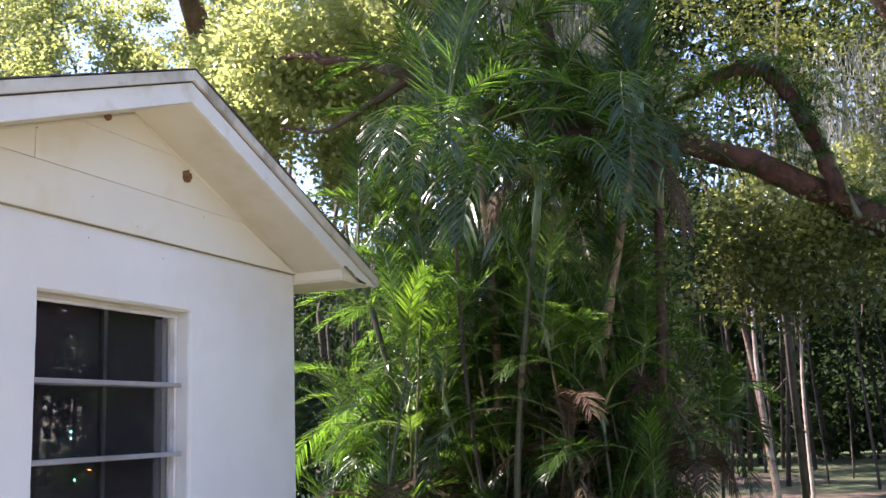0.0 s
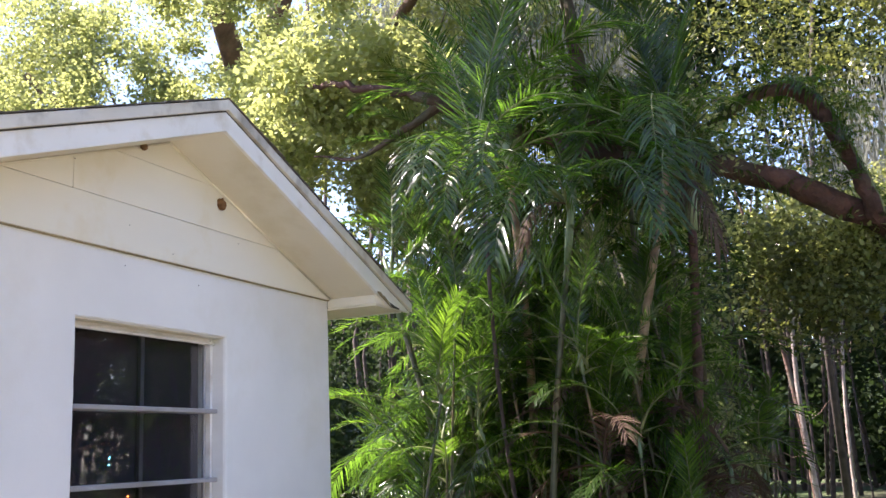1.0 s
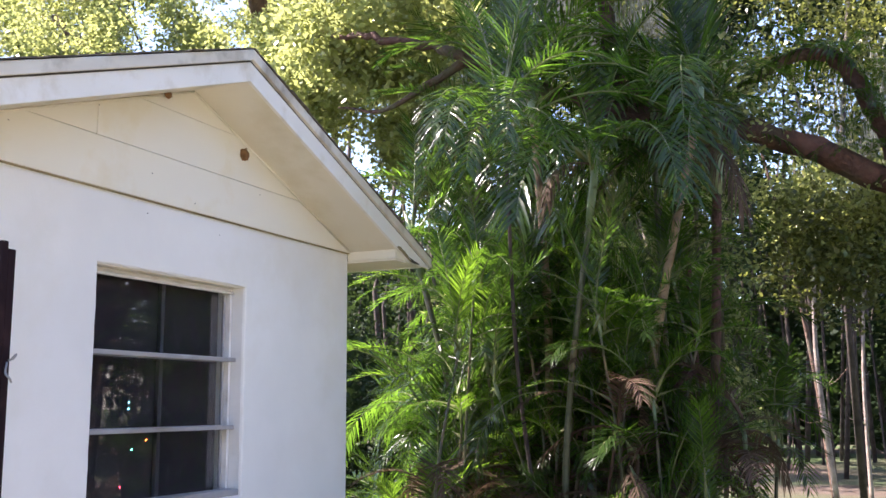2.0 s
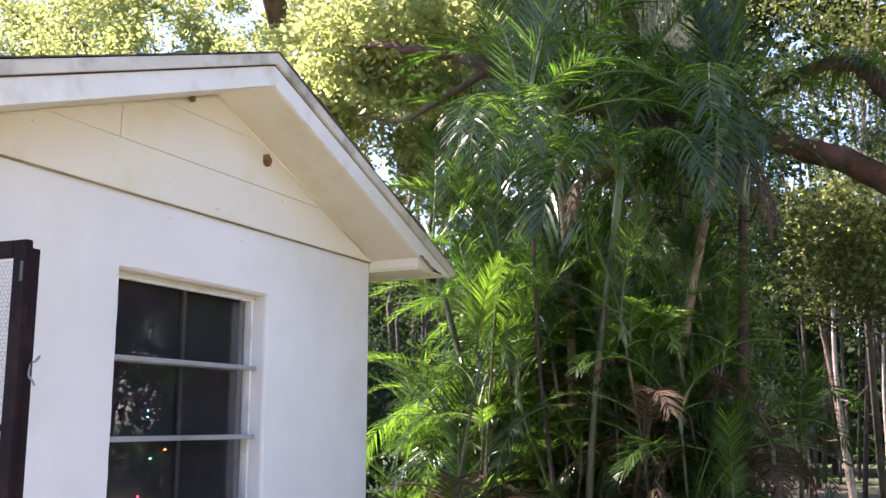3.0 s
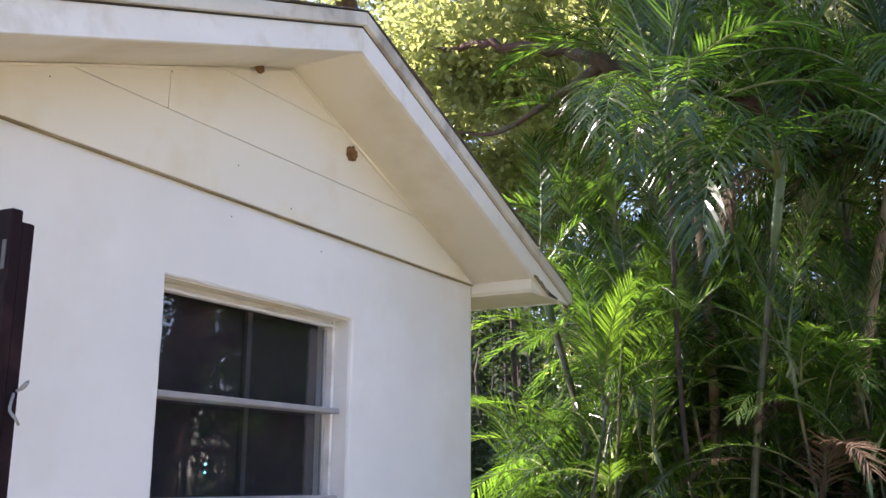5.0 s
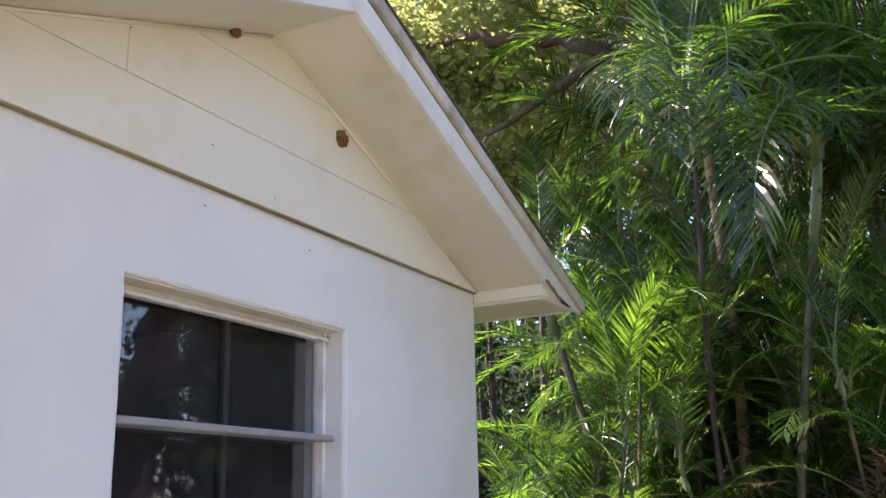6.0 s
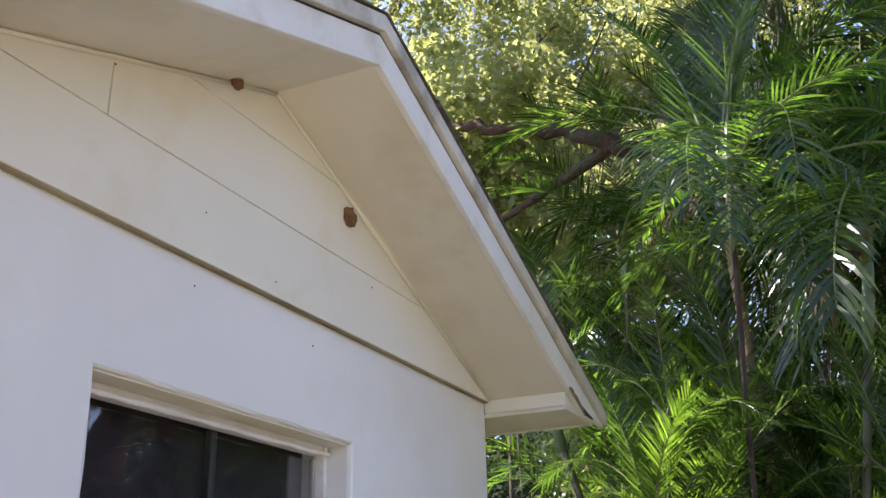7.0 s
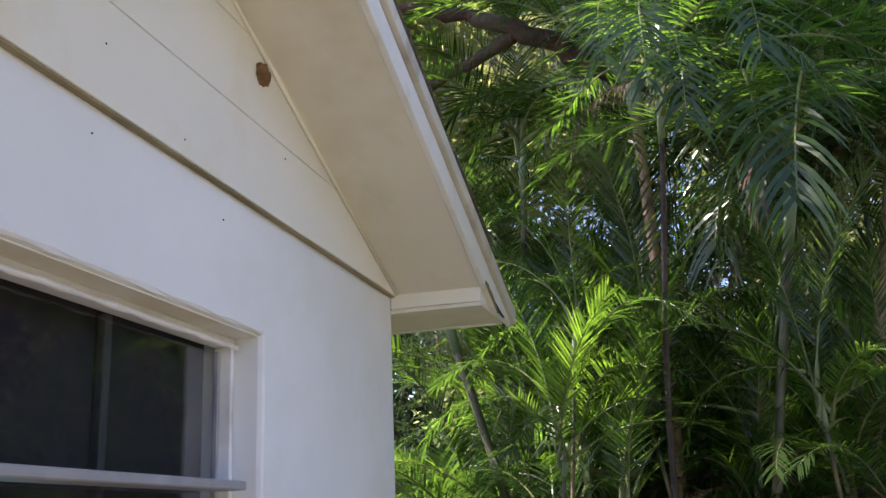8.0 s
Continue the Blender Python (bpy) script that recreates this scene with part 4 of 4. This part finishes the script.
# slender trees in the woods
def build_slender(at, height, r0, lean, seed, bark):
    tree = thing("slender_tree", "thin bare-stemmed tree with short dead twigs", "tree", at, "slender trees in the woods")
    rng = random.Random(seed)
    top = Vector((lean[0], lean[1], height))
    line = smooth_line([(0, 0, -0.1), top * 0.35 + Vector((rng.uniform(-0.12, 0.12), 0, 0)), top * 0.7 + Vector((rng.uniform(-0.12, 0.12), 0, 0)), top], 5)
    part("trunk", tube(bmesh.new(), line, [r0 * (1 - 0.7 * i / (len(line) - 1)) for i in range(len(line))], 7, 0.1, seed), bark, tree, smooth=True)
    for k in range(rng.randint(5, 9)):
        p = line[rng.randrange(3, len(line) - 1)]
        a = rng.uniform(0, 6.28)
        d = Vector((math.cos(a), math.sin(a), rng.uniform(-0.2, 0.7))) * rng.uniform(0.25, 0.6)
        part("twig", tube(bmesh.new(), [p, p + d * 0.6, p + d + Vector((0, 0, 0.1))], [r0 * 0.25, r0 * 0.16, r0 * 0.06], 5), bark, tree)
    cs = [np.array(top) + np.array((rng.uniform(-0.8, 0.8), rng.uniform(-0.8, 0.8), rng.uniform(-1.2, 0.8))) for _ in range(9)]
    quads("crown", leaf_cloud(cs, [0.45] * 9, 700, 0.12, seed), WOODS_LEAF_SHADED, tree)


build_slender((-0.36, 16, 0), 6.5, 0.045, (-0.25, 0.0), 1, PALE_BARK)
build_slender((-0.40, 16.3, 0), 6.0, 0.05, (-0.9, 0.0), 2, BARK)
build_slender((0.08, 16, 0), 5.5, 0.032, (0.2, 0.0), 3, PALE_BARK)
rng = random.Random(41)
for k in range(46):
    x, y = rng.uniform(-4.5, 7), rng.uniform(16.5, 28)
    build_slender((x, y, 0), rng.uniform(5, 9), rng.uniform(0.016, 0.042), (rng.uniform(-0.5, 0.5), rng.uniform(-0.4, 0.4)), 60 + k, DARK_BARK)


# the woods beyond, uncountable
def build_woods(name, boxes, count, leaves, size, seed, r, stems):
    woods = thing(name, "dense woods closing the yard, leaves coloured dark for shade", "woods", kind="stuff")
    cs, rs = clumps(boxes, count, seed, *r)
    quads("foliage", leaf_cloud(cs, rs, leaves, size, seed), WOODS_LEAF_SHADED, woods)
    rng = random.Random(seed)
    bm = bmesh.new()
    for _ in range(stems):
        c, h = boxes[rng.randrange(len(boxes))][:2]
        x, y = c[0] + rng.uniform(-1, 1) * h[0], c[1] + rng.uniform(-1, 1) * h[1]
        rr = rng.uniform(0.03, 0.08)
        tube(bm, [(x, y, -0.1), (x + rng.uniform(-0.4, 0.4), y, 4), (x + rng.uniform(-0.8, 0.8), y, 9)], [rr, rr * 0.8, rr * 0.4], 6)
    part("stems", bm, DARK_BARK, woods, smooth=True)


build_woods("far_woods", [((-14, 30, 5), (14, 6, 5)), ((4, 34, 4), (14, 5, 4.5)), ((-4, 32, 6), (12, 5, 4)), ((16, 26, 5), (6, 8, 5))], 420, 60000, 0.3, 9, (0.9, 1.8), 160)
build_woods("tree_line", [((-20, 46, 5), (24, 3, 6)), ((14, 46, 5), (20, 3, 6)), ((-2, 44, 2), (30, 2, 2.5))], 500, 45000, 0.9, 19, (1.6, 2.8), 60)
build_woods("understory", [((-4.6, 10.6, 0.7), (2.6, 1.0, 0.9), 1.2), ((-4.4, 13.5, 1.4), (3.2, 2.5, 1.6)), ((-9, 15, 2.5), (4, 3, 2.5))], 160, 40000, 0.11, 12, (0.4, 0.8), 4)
# high crowns added to keep light off the woods below
build_woods("shading_canopy", [((1.0, 19, 10.0), (9, 7, 1.3)), ((8, 16, 9.5), (5, 8, 1.5)), ((-6, 22, 10.5), (6, 5, 1.5))], 260, 42000, 0.26, 29, (0.8, 1.5), 14)
brush = thing("undergrowth", "undergrowth behind the palm clump, sunlit yellow put into its leaf colour", "undergrowth", kind="stuff")
cs, rs = clumps([((-1.7, 9.2, 2.6), (1.2, 0.6, 1.6)), ((-1.3, 9.0, 1.4), (0.8, 0.6, 1.0)), ((-2.6, 9.0, 3.2), (0.9, 0.6, 1.0)), ((0.4, 9.2, 3.3), (0.9, 0.5, 0.4), 0.7)], 110, 78, 0.18, 0.4)
# pale sunlit leaf tone, for bright specks between the palms
quads("foliage", leaf_cloud(cs, rs, 24000, 0.05, 78), OAK_LEAF_LIT, brush)
bm = bmesh.new()
rng = random.Random(79)
for _ in range(26):
    x, y = rng.uniform(-2.8, -0.6), rng.uniform(8.7, 9.6)
    tube(bm, [(x, y, -0.1), (x + rng.uniform(-0.2, 0.2), y, 1.5), (x + rng.uniform(-0.4, 0.4), y, rng.uniform(2.4, 4.2))], [0.016, 0.012, 0.005], 6)
part("stems", bm, PALE_BARK, brush, smooth=True)
vine = thing("climbing_vine", "tangle of small vine leaves among the palms", "vine", kind="stuff")
cs, rs = clumps([((-1.3, 7.5, 2.4), (1.3, 0.6, 1.6)), ((-0.7, 7.0, 3.4), (0.7, 0.5, 0.5)), ((-1.9, 7.4, 3.6), (0.6, 0.5, 0.8)), ((0.55, 7.9, 2.75), (0.8, 0.5, 0.4))], 95, 77, 0.2, 0.4)
quads("foliage", leaf_cloud(cs, rs, 24000, 0.046, 77), OAK_LEAF_LIT, vine)
# woods out of view, added for window reflections and as surroundings
build_woods("unseen_side_woods", [((16, 6, 4), (3, 12, 4)), ((10, -14, 4), (14, 3, 4)), ((-16, 0, 4), (3, 12, 4))], 260, 26000, 0.35, 15, (0.9, 1.7), 60)

# ---- coloured fairy lights inside the room ----
for color, spots in (((1.0, 0.05, 0.08), ((-2.75, 4.15, 1.14),)), ((1.0, 0.25, 0.05), ((-2.75, 4.32, 1.35),)), ((0.1, 1.0, 0.45), ((-2.75, 4.22, 1.31), (-2.75, 4.52, 1.06))), ((0.2, 0.9, 1.0), ((-2.75, 4.19, 1.53), (-2.75, 4.19, 1.5)))):
    bulb = material("bulb_glow", glow(color, 25.0))
    for at in spots:
        bm = bmesh.new()
        bmesh.ops.create_uvsphere(bm, u_segments=8, v_segments=6, radius=0.0045)
        ob = part("fairy_light", bm, bulb, None, "tiny glowing coloured bulb on a string", True)
        ob.location = at
        tagged(ob, category="light", group="fairy lights")
